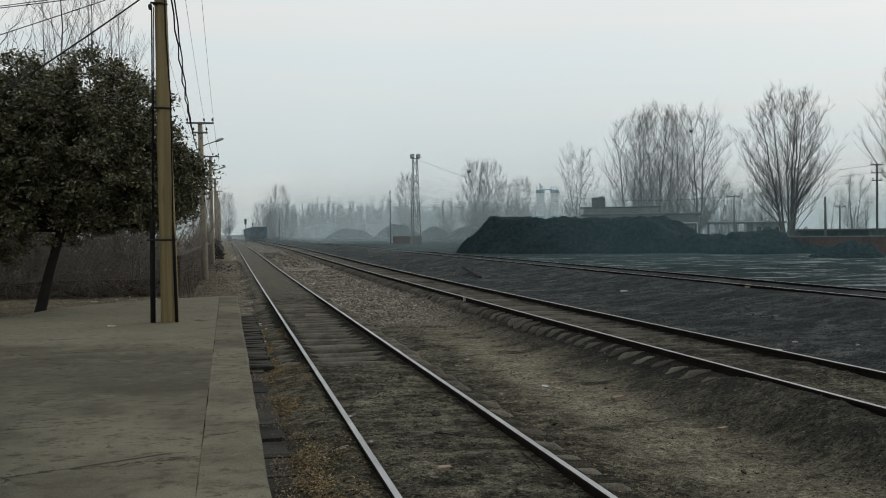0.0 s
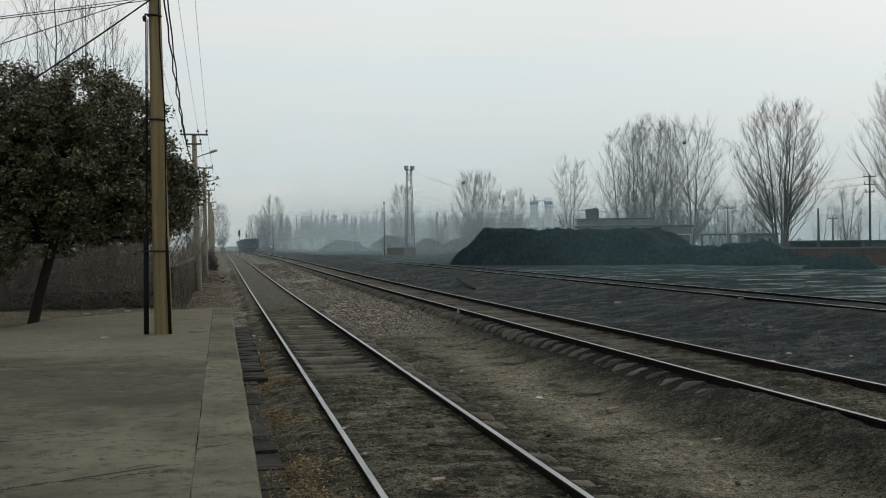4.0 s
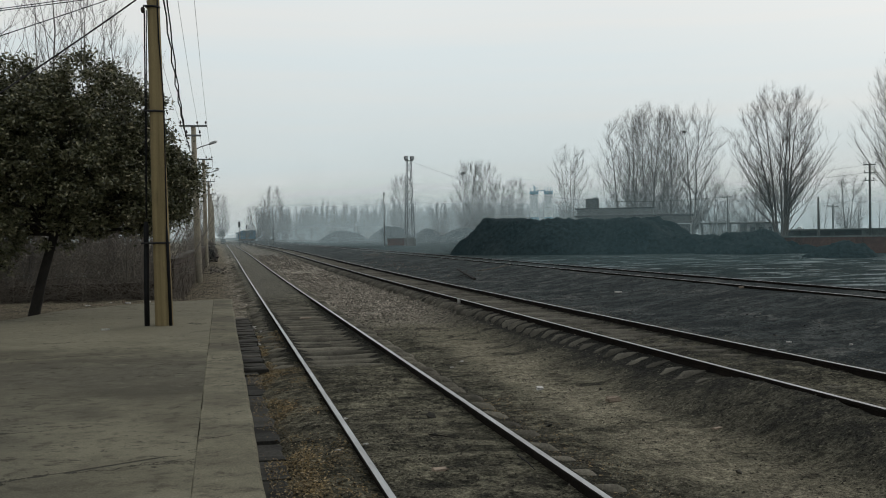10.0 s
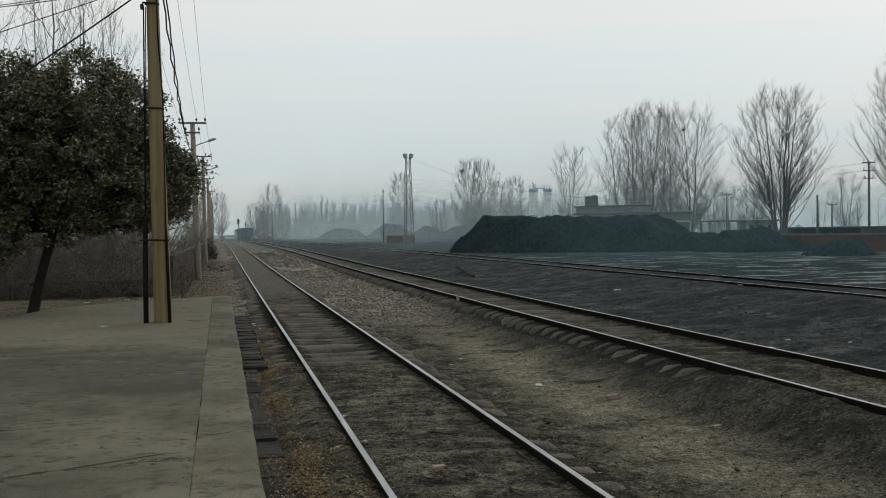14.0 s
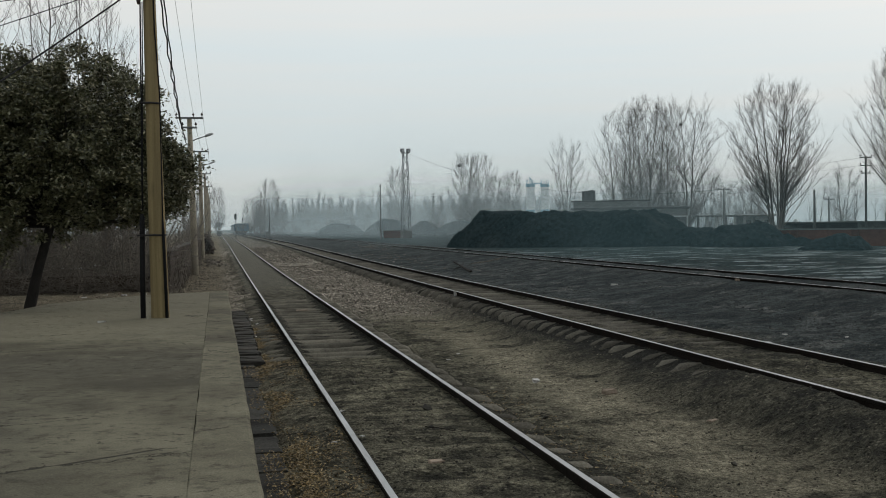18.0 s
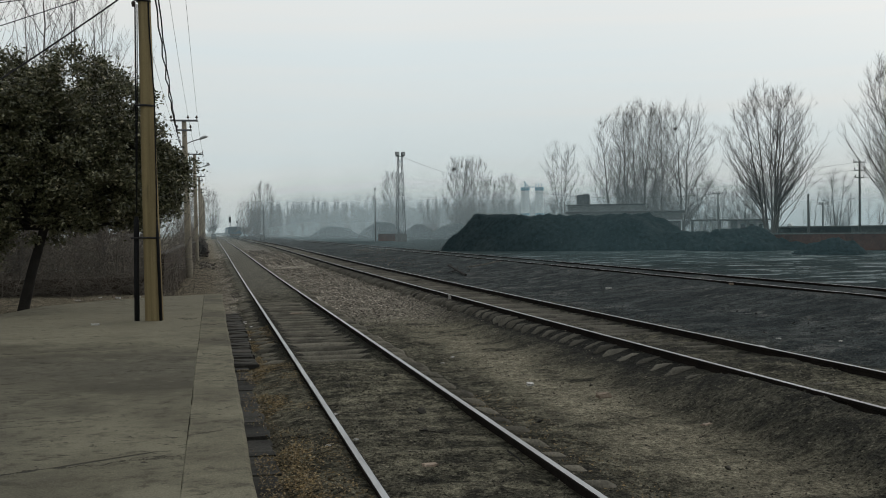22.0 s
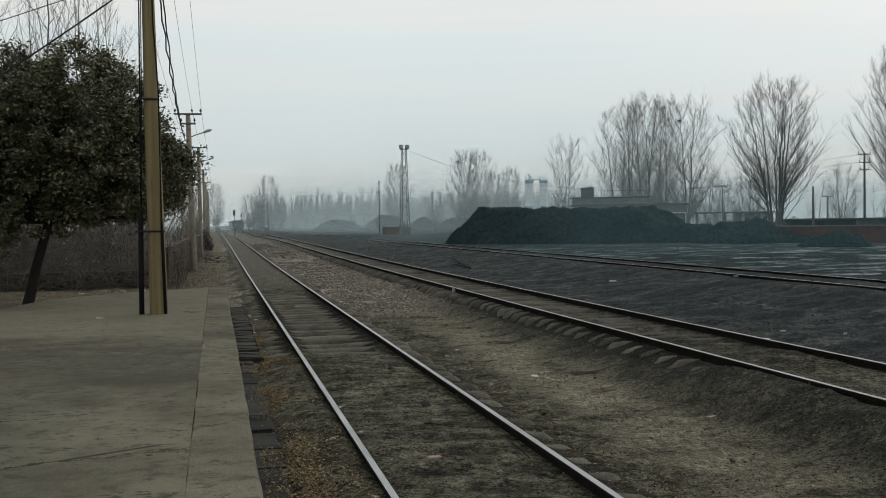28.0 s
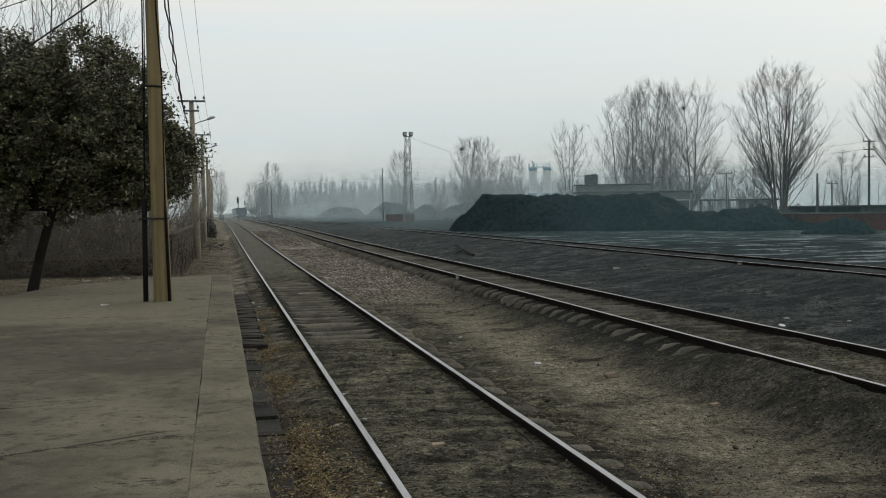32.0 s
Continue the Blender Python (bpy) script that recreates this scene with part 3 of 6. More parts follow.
def height(x, y):
    x, y = np.asarray(x, float), np.asarray(y, float)
    h = 0.20 * step(x, 5.0, 6.15) + 0.05 * step(x, 8.4, 9.0) + 0.28 * step(x, 9.0, 12.0) + 0.04 * step(x, 14.5, 18)
    h = h - 0.05 * step(x, 3.4, 4.1) * step(5.0, x - 0.6, x + 0.1)
    soil = step(-x, 0.9, 1.5) * step(34 - y, 0, 2.5) * step(y, 12, 16)
    h = h + 0.50 * soil + 0.12 * step(-x, -0.3, 0.8) * (1 - soil)
    rough = 0.028 * waves(x * 1.1, y * 0.9) + 0.015 * waves(x * 5, y * 5, 2)
    h = h + rough * (1 - 0.55 * step(x, 9, 14))
    # dirt lies over the sleepers of the first track close by; further on they lie bare in a hollow
    bed = step(x, 0.5, 0.9) * step(3.5 - x, 0, 0.5)
    h = h + 0.048 * bed + 0.05 * step(x, 5.75, 6.2) * step(8.7 - x, 0, 0.4)
    near = step(16.8 - y, 0, 2.5)
    h = h - 0.5 * rough * bed * near
    h = h + 0.050 * near * step(x, 0.45, 0.65) * step(1.25 - x, 0, 0.15)
    h = h + 0.050 * step(12.6 - y, 0, 2.0) * step(x, 5.3, 5.7) * step(6.3 - x, 0, 0.2)
    h = h + (0.020 + 0.016 * bumps(x * 0.7, y * 0.5)) * bed * near * step(1.2 - abs(x - 1.945), 0, 0.35)
    ripple = (0.5 + 0.5 * np.cos((y - 3.0 + 0.10 * bumps(x * 0.6 + 3, y * 0.4)) * 2 * np.pi / 0.617)) ** 2
    patchy = step(bumps(x * 0.9 + 5, y * 0.55) + 0.35, 0, 0.7)
    h = h + (0.022 + 0.036 * ripple * patchy) * bed * near * step(0.78 - abs(x - 1.945), 0, 0.2)
    h = h - 0.020 * step(x, 2.85, 3.0) * step(3.45 - x, 0, 0.2)
    h = h - 0.072 * bed * step(y, 15.5, 17.5) * step(33 - y, 0, 4)
    h = h + 0.055 * bed * step(y, 29, 33) * step(1.2 - abs(x - 1.945), 0, 0.3)
    h = h - 0.045 * step(x, 2.85, 3.05) * step(3.9 - x, 0, 0.5)
    h = h + 0.115 * step(x, 11.5, 12.4) * step(15.2 - x, 0, 0.9)
    h = h + (-0.024 + 0.045 * bumps(x * 0.9, y * 0.8)) * step(x, 5.95, 6.3) * step(9.0 - x, 0, 0.6)
    # the second track's sleepers under drifted dust close by
    h = h + (0.008 + 0.035 * bumps(x * 1.1 + 2, y * 0.7)) * step(14.0 - y, 0, 3.0) * step(x, 5.2, 5.7) * step(6.3 - x, 0, 0.3)
    tail = y - 4.0 - 0.9 * np.maximum(x - 6.19, 0) ** 1.6
    skew = (0.5 + 0.5 * np.cos((tail + 0.08 * bumps(x, y * 0.7)) * 2 * np.pi / 0.543)) ** 1.5
    h = h + (0.040 - 0.030 * step(y, 15, 19) + 0.02 * bumps(x * 1.3, y * 0.9 - x * 0.5) + 0.026 * skew * step(x, 6.3, 6.8) * step(y, 12, 16)) * step(48.0 - y, 0, 10.0) * step(x, 6.2, 6.4) * step(7.72 - x, 0, 0.2)
    h = h + 0.025 * step(14.0 - y, 0, 4.0) * step(x, 5.5, 5.9) * step(6.2 - x, 0, 0.15)
    h = h - (0.020 + 0.018 * step(x, 5.6, 5.8) * step(6.25 - x, 0, 0.2)) * step(x, 5.4, 5.7) * step(8.45 - x, 0, 0.3) * step(y, 13.5, 17.5) * step(80 - y, 0, 20)
    h = h - 0.034 * step(x, 5.5, 5.8) * step(8.3 - x, 0, 0.3) * step(y, 18, 23) * step(75 - y, 0, 15)
    h = h + rise(y) * (1 - step(x, 8.5, 11.0))
    # dirt lies against the rails of the two nearer tracks
    for rail, foot, deep in ((1.1925, 0.0285, 0.07), (2.6975, 0.0285, 0.07), (6.1875, 0.2135, 0.055), (7.6925, 0.2135, 0.055)):
        bank = rise(y) + foot + deep - 0.30 * np.abs(x - rail) + 0.012 * bumps(x * 2, y * 1.7)
        h = np.where((np.abs(x - rail) < 0.3) & (y < 60) & (y > -20), np.maximum(h, bank), h)
    return h


# ---- ground ----
def spread(*runs):
    out = []
    for a, b, d in runs:
        out += list(np.arange(a, b - 1e-6, d))
    return np.array(out + [runs[-1][1]])


def build_ground():
    xs = spread((-1500, -200, 260), (-200, -30, 17), (-30, -6, 1.5), (-6, 0.2, 0.25), (0.2, 9, 0.09), (9, 20, 0.3), (20, 60, 2), (60, 300, 24), (300, 1800, 250))
    ys = spread((-1500, -60, 240), (-60, 4, 4), (4, 20, 0.09), (20, 48, 0.12), (48, 90, 0.8), (90, 400, 10), (400, 2500, 210))
    gx, gy = np.meshgrid(xs, ys)
    gz = height(gx, gy)
    v = np.stack([gx, gy, gz], -1).reshape(-1, 3)
    nx, ny = len(xs), len(ys)
    i = (np.arange(ny - 1)[:, None] * nx + np.arange(nx - 1)).ravel()
    f = np.stack([i, i + 1, i + nx + 1, i + nx], 1)
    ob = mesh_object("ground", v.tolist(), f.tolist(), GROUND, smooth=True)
    tagged(ob, "trodden dirt, gravel and coal dust between railway tracks", "ground", kind="structure")


build_ground()

# ---- platform ----
PLAT = 0.57


def build_platform():
    top = tagged(new("platform"), "worn grey concrete station platform with cracks and stains", "platform", kind="structure")
    outline = [(-0.203, -25), (-0.203, 26.35), (-1.2, 26.0), (-2.4, 25.0), (-3.5, 23.6), (-3.95, 21.6), (-4.4, 20.6), (-6.0, 19.9), (-14, 19.0), (-14, -25)]
    bm = bmesh.new()
    lower = [bm.verts.new((x, y, -0.3)) for x, y in outline]
    upper = [bm.verts.new((x, y, PLAT)) for x, y in outline]
    bm.faces.new(upper)
    for k in range(len(outline)):
        j = (k + 1) % len(outline)
        bm.faces.new((lower[k], lower[j], upper[j], upper[k]))
    bmesh.ops.recalc_face_normals(bm, faces=bm.faces[:])
    part("paving", bm, PLATFORM, top)
    y, rng = -24.0, random.Random(4)
    while y < 26.3:
        length = min(rng.uniform(2.6, 3.4), 26.42 - y)
        v, f = [], []
        stations = np.linspace(0, length - 0.002, 16)
        for t in stations:
            e = 0.238 + 0.008 * float(waves(y * 0.8 + t * 0.8, 3.3, 2)) + 0.005 * float(bumps((y + t) * 5, 1.7))
            z = PLAT + 0.004 + 0.004 * float(bumps((y + t) * 0.9, 8.1))
            w = -0.2035 + 0.010 * max(0.0, float(waves((y + t) * 2.3, 5.1, 3)) + 0.1)
            v += [(w, t, -0.3), (w, t, z - 0.006), (w + 0.009, t, z), (0.05, t, z), (e - 0.035, t, z - 0.002), (e - 0.010, t, z - 0.014), (e, t, z - 0.05), (e - 0.01, t, 0.2), (e, t, -0.3)]
        for k in range(len(stations) - 1):
            for j in range(8):
                f.append((k * 9 + j, k * 9 + j + 1, k * 9 + j + 10, k * 9 + j + 9))
        f += [tuple(range(8, -1, -1)), tuple(range(15 * 9, 16 * 9))]
        ob = mesh_object("coping_stone", v, f, COPING, top)
        ob.location = (0, y, 0)
        y += length


build_platform()


# ---- tracks ----
def rail_mesh(name, y0, y1, climb, step_y=6.0):
    """A flat-bottomed rail, foot at z 0, head at 0.152; the running surface is a strip of its own."""
    half = [(0.066, 0.0), (0.066, 0.012), (0.012, 0.032), (0.012, 0.112), (0.036, 0.122), (0.036, 0.146), (0.027, 0.1515)]
    prof = half + [(-a, b) for a, b in reversed(half)]
    ys = list(np.arange(y0, y1, step_y)) + [y1]
    v = [(a, y, b + climb * float(rise(y))) for y in ys for a, b in prof]
    f = []
    n = len(prof)
    for k in range(len(ys) - 1):
        for s in range(n - 1):
            f.append((k * n + s, k * n + s + 1, (k + 1) * n + s + 1, (k + 1) * n + s))
    me = bpy.data.meshes.new(name)
    me.from_pydata(v, [], f)
    me.materials.append(RAIL_SIDE)
    me.materials.append(RAIL_HEAD)
    for k, p in enumerate(me.polygons):
        p.material_index = 1 if k % (n - 1) == 6 else 0
    return me


def sleeper_mesh(name, length, width, high, material, seed):
    """A worn sleeper with dust-rounded edges and a slightly sagging, uneven top."""
    rng = random.Random(seed)
    ring = [(-0.55, -1.0), (-0.52, -0.55), (-0.36, -0.20), (-0.12, 0.0), (0.12, 0.0), (0.36, -0.20), (0.52, -0.55), (0.55, -1.0)]
    stations = [-0.5, -0.46, -0.40, -0.2, 0.0, 0.2, 0.40, 0.46, 0.5]
    v, f = [], []
    for k, t in enumerate(stations):
        end = (0.80, 0.95, 1.0, 1.0, 1.0)[min(k, len(stations) - 1 - k)]
        drop = (-0.075, -0.018, -0.003, 0, 0)[min(k, len(stations) - 1 - k)] + rng.uniform(-0.012, 0.008)
        shift = rng.uniform(-0.022, 0.022)
        for a, b in ring:
            v.append((t * length + rng.uniform(-0.02, 0.02), a * width * end + shift + rng.uniform(-0.008, 0.008), b * high + drop + rng.uniform(-0.007, 0.007)))
    n = len(ring)
    for k in range(len(stations) - 1):
        for j in range(n - 1):
            f.append((k * n + j, (k + 1) * n + j, (k + 1) * n + j + 1, k * n + j + 1))
    f.append(tuple(range(n - 1, -1, -1))[::-1])
    f.append(tuple((len(stations) - 1) * n + j for j in range(n - 1, -1, -1)))
    me = bpy.data.meshes.new(name)
    me.from_pydata(v, [], f)
    me.materials.append(material)
    me.shade_smooth()
    return me


def build_track(x, rail_top, spacing, count, first, material, label, seed, far=900.0, lift=0.0, length=2.5, climb=1.0):
    track = base("railway_track", x, 0, rail_top - 0.1515, label=label, category="railway track", kind="structure")
    me = rail_mesh("rail", -30, far, climb)
    for s in (-1, 1):
        ob = new("rail", me)
        ob.parent, ob.location = track, (s * 0.7525, 0, 0)
    rng = random.Random(seed)
    shapes = [sleeper_mesh("sleeper", length, 0.135, 0.17, material, seed * 10 + k) for k in range(4)]
    for k in range(count):
        ob = new("sleeper", shapes[rng.randrange(4)])
        ob.parent = track
        ob.matrix_basis = pose(rng.uniform(-0.04, 0.04), first + k * spacing + rng.uniform(-0.03, 0.03), climb * float(rise(first + k * spacing)) + lift + 0.046 - rng.uniform(0, 0.028), rng.uniform(-0.6, 0.6), rng.uniform(-0.6, 0.6), rng.uniform(-1.6, 1.6))
    v, f = [], []
    y = first + count * spacing
    while y < 330:
        n = len(v)
        v += [(sx * 1.25, y + sy * 0.11, z + climb * float(rise(y))) for z in (-0.12, 0.035) for sx, sy in ((-1, -1), (1, -1), (1, 1), (-1, 1))]
        f += [(n + 4, n + 5, n + 6, n + 7), (n, n + 1, n + 5, n + 4), (n + 1, n + 2, n + 6, n + 5), (n + 3, n, n + 4, n + 7)]
        y += spacing
    tagged(mesh_object("far_sleepers", v, f, material, track), kind="stuff")
    return track


build_track(1.945, 0.18, 0.617, 200, 3.0, SLEEPER, "worn railway track half buried in grey dirt", 1)
build_track(6.94, 0.365, 0.543, 260, 4.0, SLEEPER_B, "railway track on a low ballast bank with sooty sleepers", 2, lift=0.012, length=2.26)
build_track(13.57, 0.70, 0.6, 120, 6.0, SLEEPER, "railway siding sunk in black coal dust", 3, climb=0.0)


# ---- poles and wires ----
def insulator(parent, x, y, z):
    v, f = [], []
    tube(v, f, [(x, y, z), (x, y, z + 0.10)], [0.012, 0.012], 6)
    tube(v, f, [(x, y, z + 0.07), (x, y, z + 0.11), (x, y, z + 0.13), (x, y, z + 0.19)], [0.05, 0.055, 0.032, 0.02], 8, True)
    return mesh_object("insulator", v, f, PORCELAIN, parent, smooth=True)


def utility_pole(x, y, z, high, lean, lamp, label, arms=((-0.04, 0.58), (-0.45, 0.33)), material=POLE_GREY, r0=0.16, r1=0.10):
    pole = base("utility_pole", x, y, z, label=label, category="utility pole", group="poles along the track")
    top = Vector((lean * high, 0, high))
    rod("shaft", [(0, 0, -0.5), (0, 0, 0), top * 0.5, top], [r0, r0, (r0 + r1) / 2, r1], material, pole, 14)
    for drop, half in arms:
        p = top + Vector((-lean * drop, -0.10, drop))
        part("crossarm", boxed(p.x - half, p.x + half, p.y - 0.035, p.y + 0.035, p.z - 0.04, p.z + 0.04, 0.006), GALV, pole)
        for s in ((-1, 0.32, 1) if half > 0.5 else (-1, 1)):
            insulator(pole, p.x + s * (half - 0.05), p.y, p.z + 0.04)
    if lamp:
        p = top + Vector((0.05, 0, -1.05))
        rod("lamp_arm", [p, p + Vector((0.25, 0, 0.12)), p + Vector((0.62, 0, 0.24))], 0.022, GALV, pole, 6)
        bm = bmesh.new()
        bmesh.ops.create_uvsphere(bm, u_segments=12, v_segments=8, radius=1)
        for v in bm.verts:
            v.co = Vector((v.co.x * 0.20, v.co.y * 0.10, max(v.co.z, -0.6) * 0.075))
        bmesh.ops.rotate(bm, cent=(0, 0, 0), matrix=Matrix.Rotation(radians(-20), 3, "Y"), verts=bm.verts[:])
        bmesh.ops.translate(bm, vec=p + Vector((0.76, 0, 0.29)), verts=bm.verts[:])
        part("lamp_head", bm, GLASS, pole, "milky cobra-head street lamp", True)
    return pole


def near_pole():
    pole = base("utility_pole", -1.00, 18.99, PLAT, label="stained yellowish concrete utility pole on the platform edge", category="utility pole")
    rod("shaft", [(0, 0, -0.4), (0, 0, 0), (-0.05, 0, 3.0), (-0.115, 0, 8.0)], [0.158, 0.158, 0.131, 0.085], POLE, pole, 24)
    for z, half, r in ((1.45, 0.34, 0.014), (3.75, 0.21, 0.016), (5.57, 0.16, 0.016)):
        c = -0.05 * z / 3
        rr = 0.158 - z * 0.0091 + 0.006
        ring = [(c + rr * math.cos(a), rr * math.sin(a), z) for a in np.linspace(0, 2 * math.pi, 21)]
        rod("band", ring, r, IRON, pole, 6)
        rod("bracket", [(c - half, -0.125, z - 0.005), (c - rr * 0.2, -rr - 0.01, z), (c + rr * 0.95, -rr * 0.8, z - 0.01)], r * 1.2, IRON, pole, 6)
    rod("insulator", [(-0.26, -0.06, 5.46), (-0.26, -0.06, 5.53), (-0.26, -0.06, 5.56)], [0.03, 0.04, 0.02], PORCELAIN, pole, 8)
    rod("downpipe", [(-0.29, -0.05, -0.1), (-0.285, -0.05, 0.9), (-0.275, -0.05, 1.74), (-0.27, -0.05, 1.82)], [0.045, 0.045, 0.045, 0.028], BLACK, pole, 12, "black plastic cable pipe")
    rod("cable", [(-0.27, -0.05, 1.88), (-0.25, -0.06, 3.6), (-0.235, -0.06, 5.5)], 0.014, BLACK, pole, 6)
    rod("cable", [(-0.265, -0.05, 1.88), (-0.225, -0.08, 3.6), (-0.20, -0.08, 5.5)], 0.010, BLACK, pole, 6)
    rod("conduit", [(0.118, -0.125, -0.05), (0.085, -0.13, 1.4), (0.075, -0.13, 1.75)], [0.03, 0.028, 0.015], BLACK, pole, 8)
    rod("cable", [(0.075, -0.13, 1.70), (0.075, -0.12, 2.2), (0.065, -0.10, 3.9), (0.0, -0.10, 5.0), (-0.03, -0.09, 6.6)], 0.013, BLACK, pole, 6)
    for z, half in ((7.75, 0.62), (7.2, 0.4)):
        part("crossarm", boxed(-0.115 - half, -0.115 + half, -0.14, -0.07, z - 0.04, z + 0.04, 0.006), GALV, pole)
        for s in ((-1, 0.32, 1) if half > 0.5 else (-1, 1)):
            insulator(pole, -0.115 + s * (half - 0.05), -0.105, z + 0.04)
    return pole


near_pole()
utility_pole(-0.96, 46.5, 0.1, 6.86, -0.018, True, "pale concrete pole with crossarms, insulators and a street lamp")
for k, (py, ph, lamp) in enumerate(((71, 7.2, True), (101, 7.3, False), (128, 7.2, False), (152, 7.2, False), (178, 7.2, False))):
    utility_pole(-0.98 - 0.03 * k, py, 0.1, ph, -0.006, lamp, "distant pale concrete pole with crossarms and insulators")


def cable(a, b, sag, r, label, twist=0.0):
    a, b = Vector(a), Vector(b)
    pts = []
    for k in range(25):
        t = k / 24
        p = a.lerp(b, t)
        p.z -= sag * 4 * t * (1 - t)
        if twist:
            p += Vector((math.sin(t * 70), 0, math.cos(t * 83))) * twist
        pts.append(p)
    ob = rod("overhead_cable", pts, r, BLACK, None, 5)
    return tagged(ob, label, "overhead cable", "cables between the poles")


cable((-1.0, 18.9, 7.15), (-1.22, 46.4, 6.0), 0.75, 0.018, "sagging black twisted power cable", 0.022)
cable((-0.92, 18.9, 7.05), (-1.12, 46.4, 5.75), 0.95, 0.016, "sagging black power cable", 0.012)
for sx in (-0.57, 0.18, 0.57):
    cable((-1.11 + sx, 18.88, 8.45), (-1.08 + sx, 46.4, 7.08), 0.25, 0.005, "thin bare overhead wire between poles")
    cable((-1.11 + sx, 18.88, 8.45), (-1.11 + sx, -25, 8.3), 0.5, 0.005, "thin bare overhead wire between poles")
    for pa, pb, za, zb in ((46.4, 70.9, 7.08, 7.4), (70.9, 100.9, 7.4, 7.5), (100.9, 127.9, 7.5, 7.4), (127.9, 151.9, 7.4, 7.4)):
        cable((-1.08 + sx, pa, za), (-1.03 + sx, pb, zb), 0.3, 0.006, "thin bare overhead wire between poles")
cable((-1.10, 18.9, 6.45), (-4.0, 13.8, 3.0), 0.05, 0.014, "thick black service cable slanting down past the tree")
cable((-1.10, 18.9, 6.51), (-8.9, 15.9, 2.93), 0.05, 0.008, "grey service wire from the pole")
cable((-1.10, 18.9, 6.41), (-8.9, 15.8, 4.50), 0.05, 0.008, "grey service wire from the pole")
cable((-1.10, 18.9, 6.46), (-8.9, 15.8, 4.49), 0.05, 0.007, "grey service wire from the pole")


# ---- trees ----
def grow(rng, trunk, twigs, p, way, length, radius, depth, deepest, counts, up, spread_deg, sides, share=(0.42, 0.5, 0.55), slim=0.5, finest=0.0031):
    n = (6, 4, 3, 2)[min(depth, 3)]
    pts, radii, d = [p.copy()], [radius], way.copy()
    for k in range(n):
        d = (d + Vector((rng.gauss(0, 0.05), rng.gauss(0, 0.05), rng.gauss(0, 0.02) + up))).normalized()
        p = p + d * (length / n)
        pts.append(p.copy())
        radii.append(radius * (1 - 0.85 * (k + 1) / n))
    v, f = trunk if depth <= 1 else twigs
    tube(v, f, pts, radii, sides[min(depth, len(sides) - 1)])
    if depth == deepest:
        return
    first = 0.2 if depth == 0 else 0.15
    for c in range(counts[depth]):
        t = first + (1 - first) * (c + rng.random()) / counts[depth]
        k = min(int(t * n), n - 1)
        q = pts[k].lerp(pts[k + 1], t * n - k)
        axis = (pts[k + 1] - pts[k]).normalized()
        side = Matrix.Rotation(rng.uniform(0, 2 * math.pi), 3, axis) @ axis.orthogonal().normalized()
        ang = radians(rng.gauss(spread_deg[depth], 6))
        w = (axis * math.cos(ang) + side * math.sin(ang)).normalized()
        ln = length * (1.05 - 0.7 * t) * rng.uniform(0.75, 1.2) * share[depth]
        grow(rng, trunk, twigs, q, w, ln, max(radii[k] * rng.uniform(0.8, 1.1) * slim, finest), depth + 1, deepest, counts, up * 1.3, spread_deg, sides, share, slim, finest)


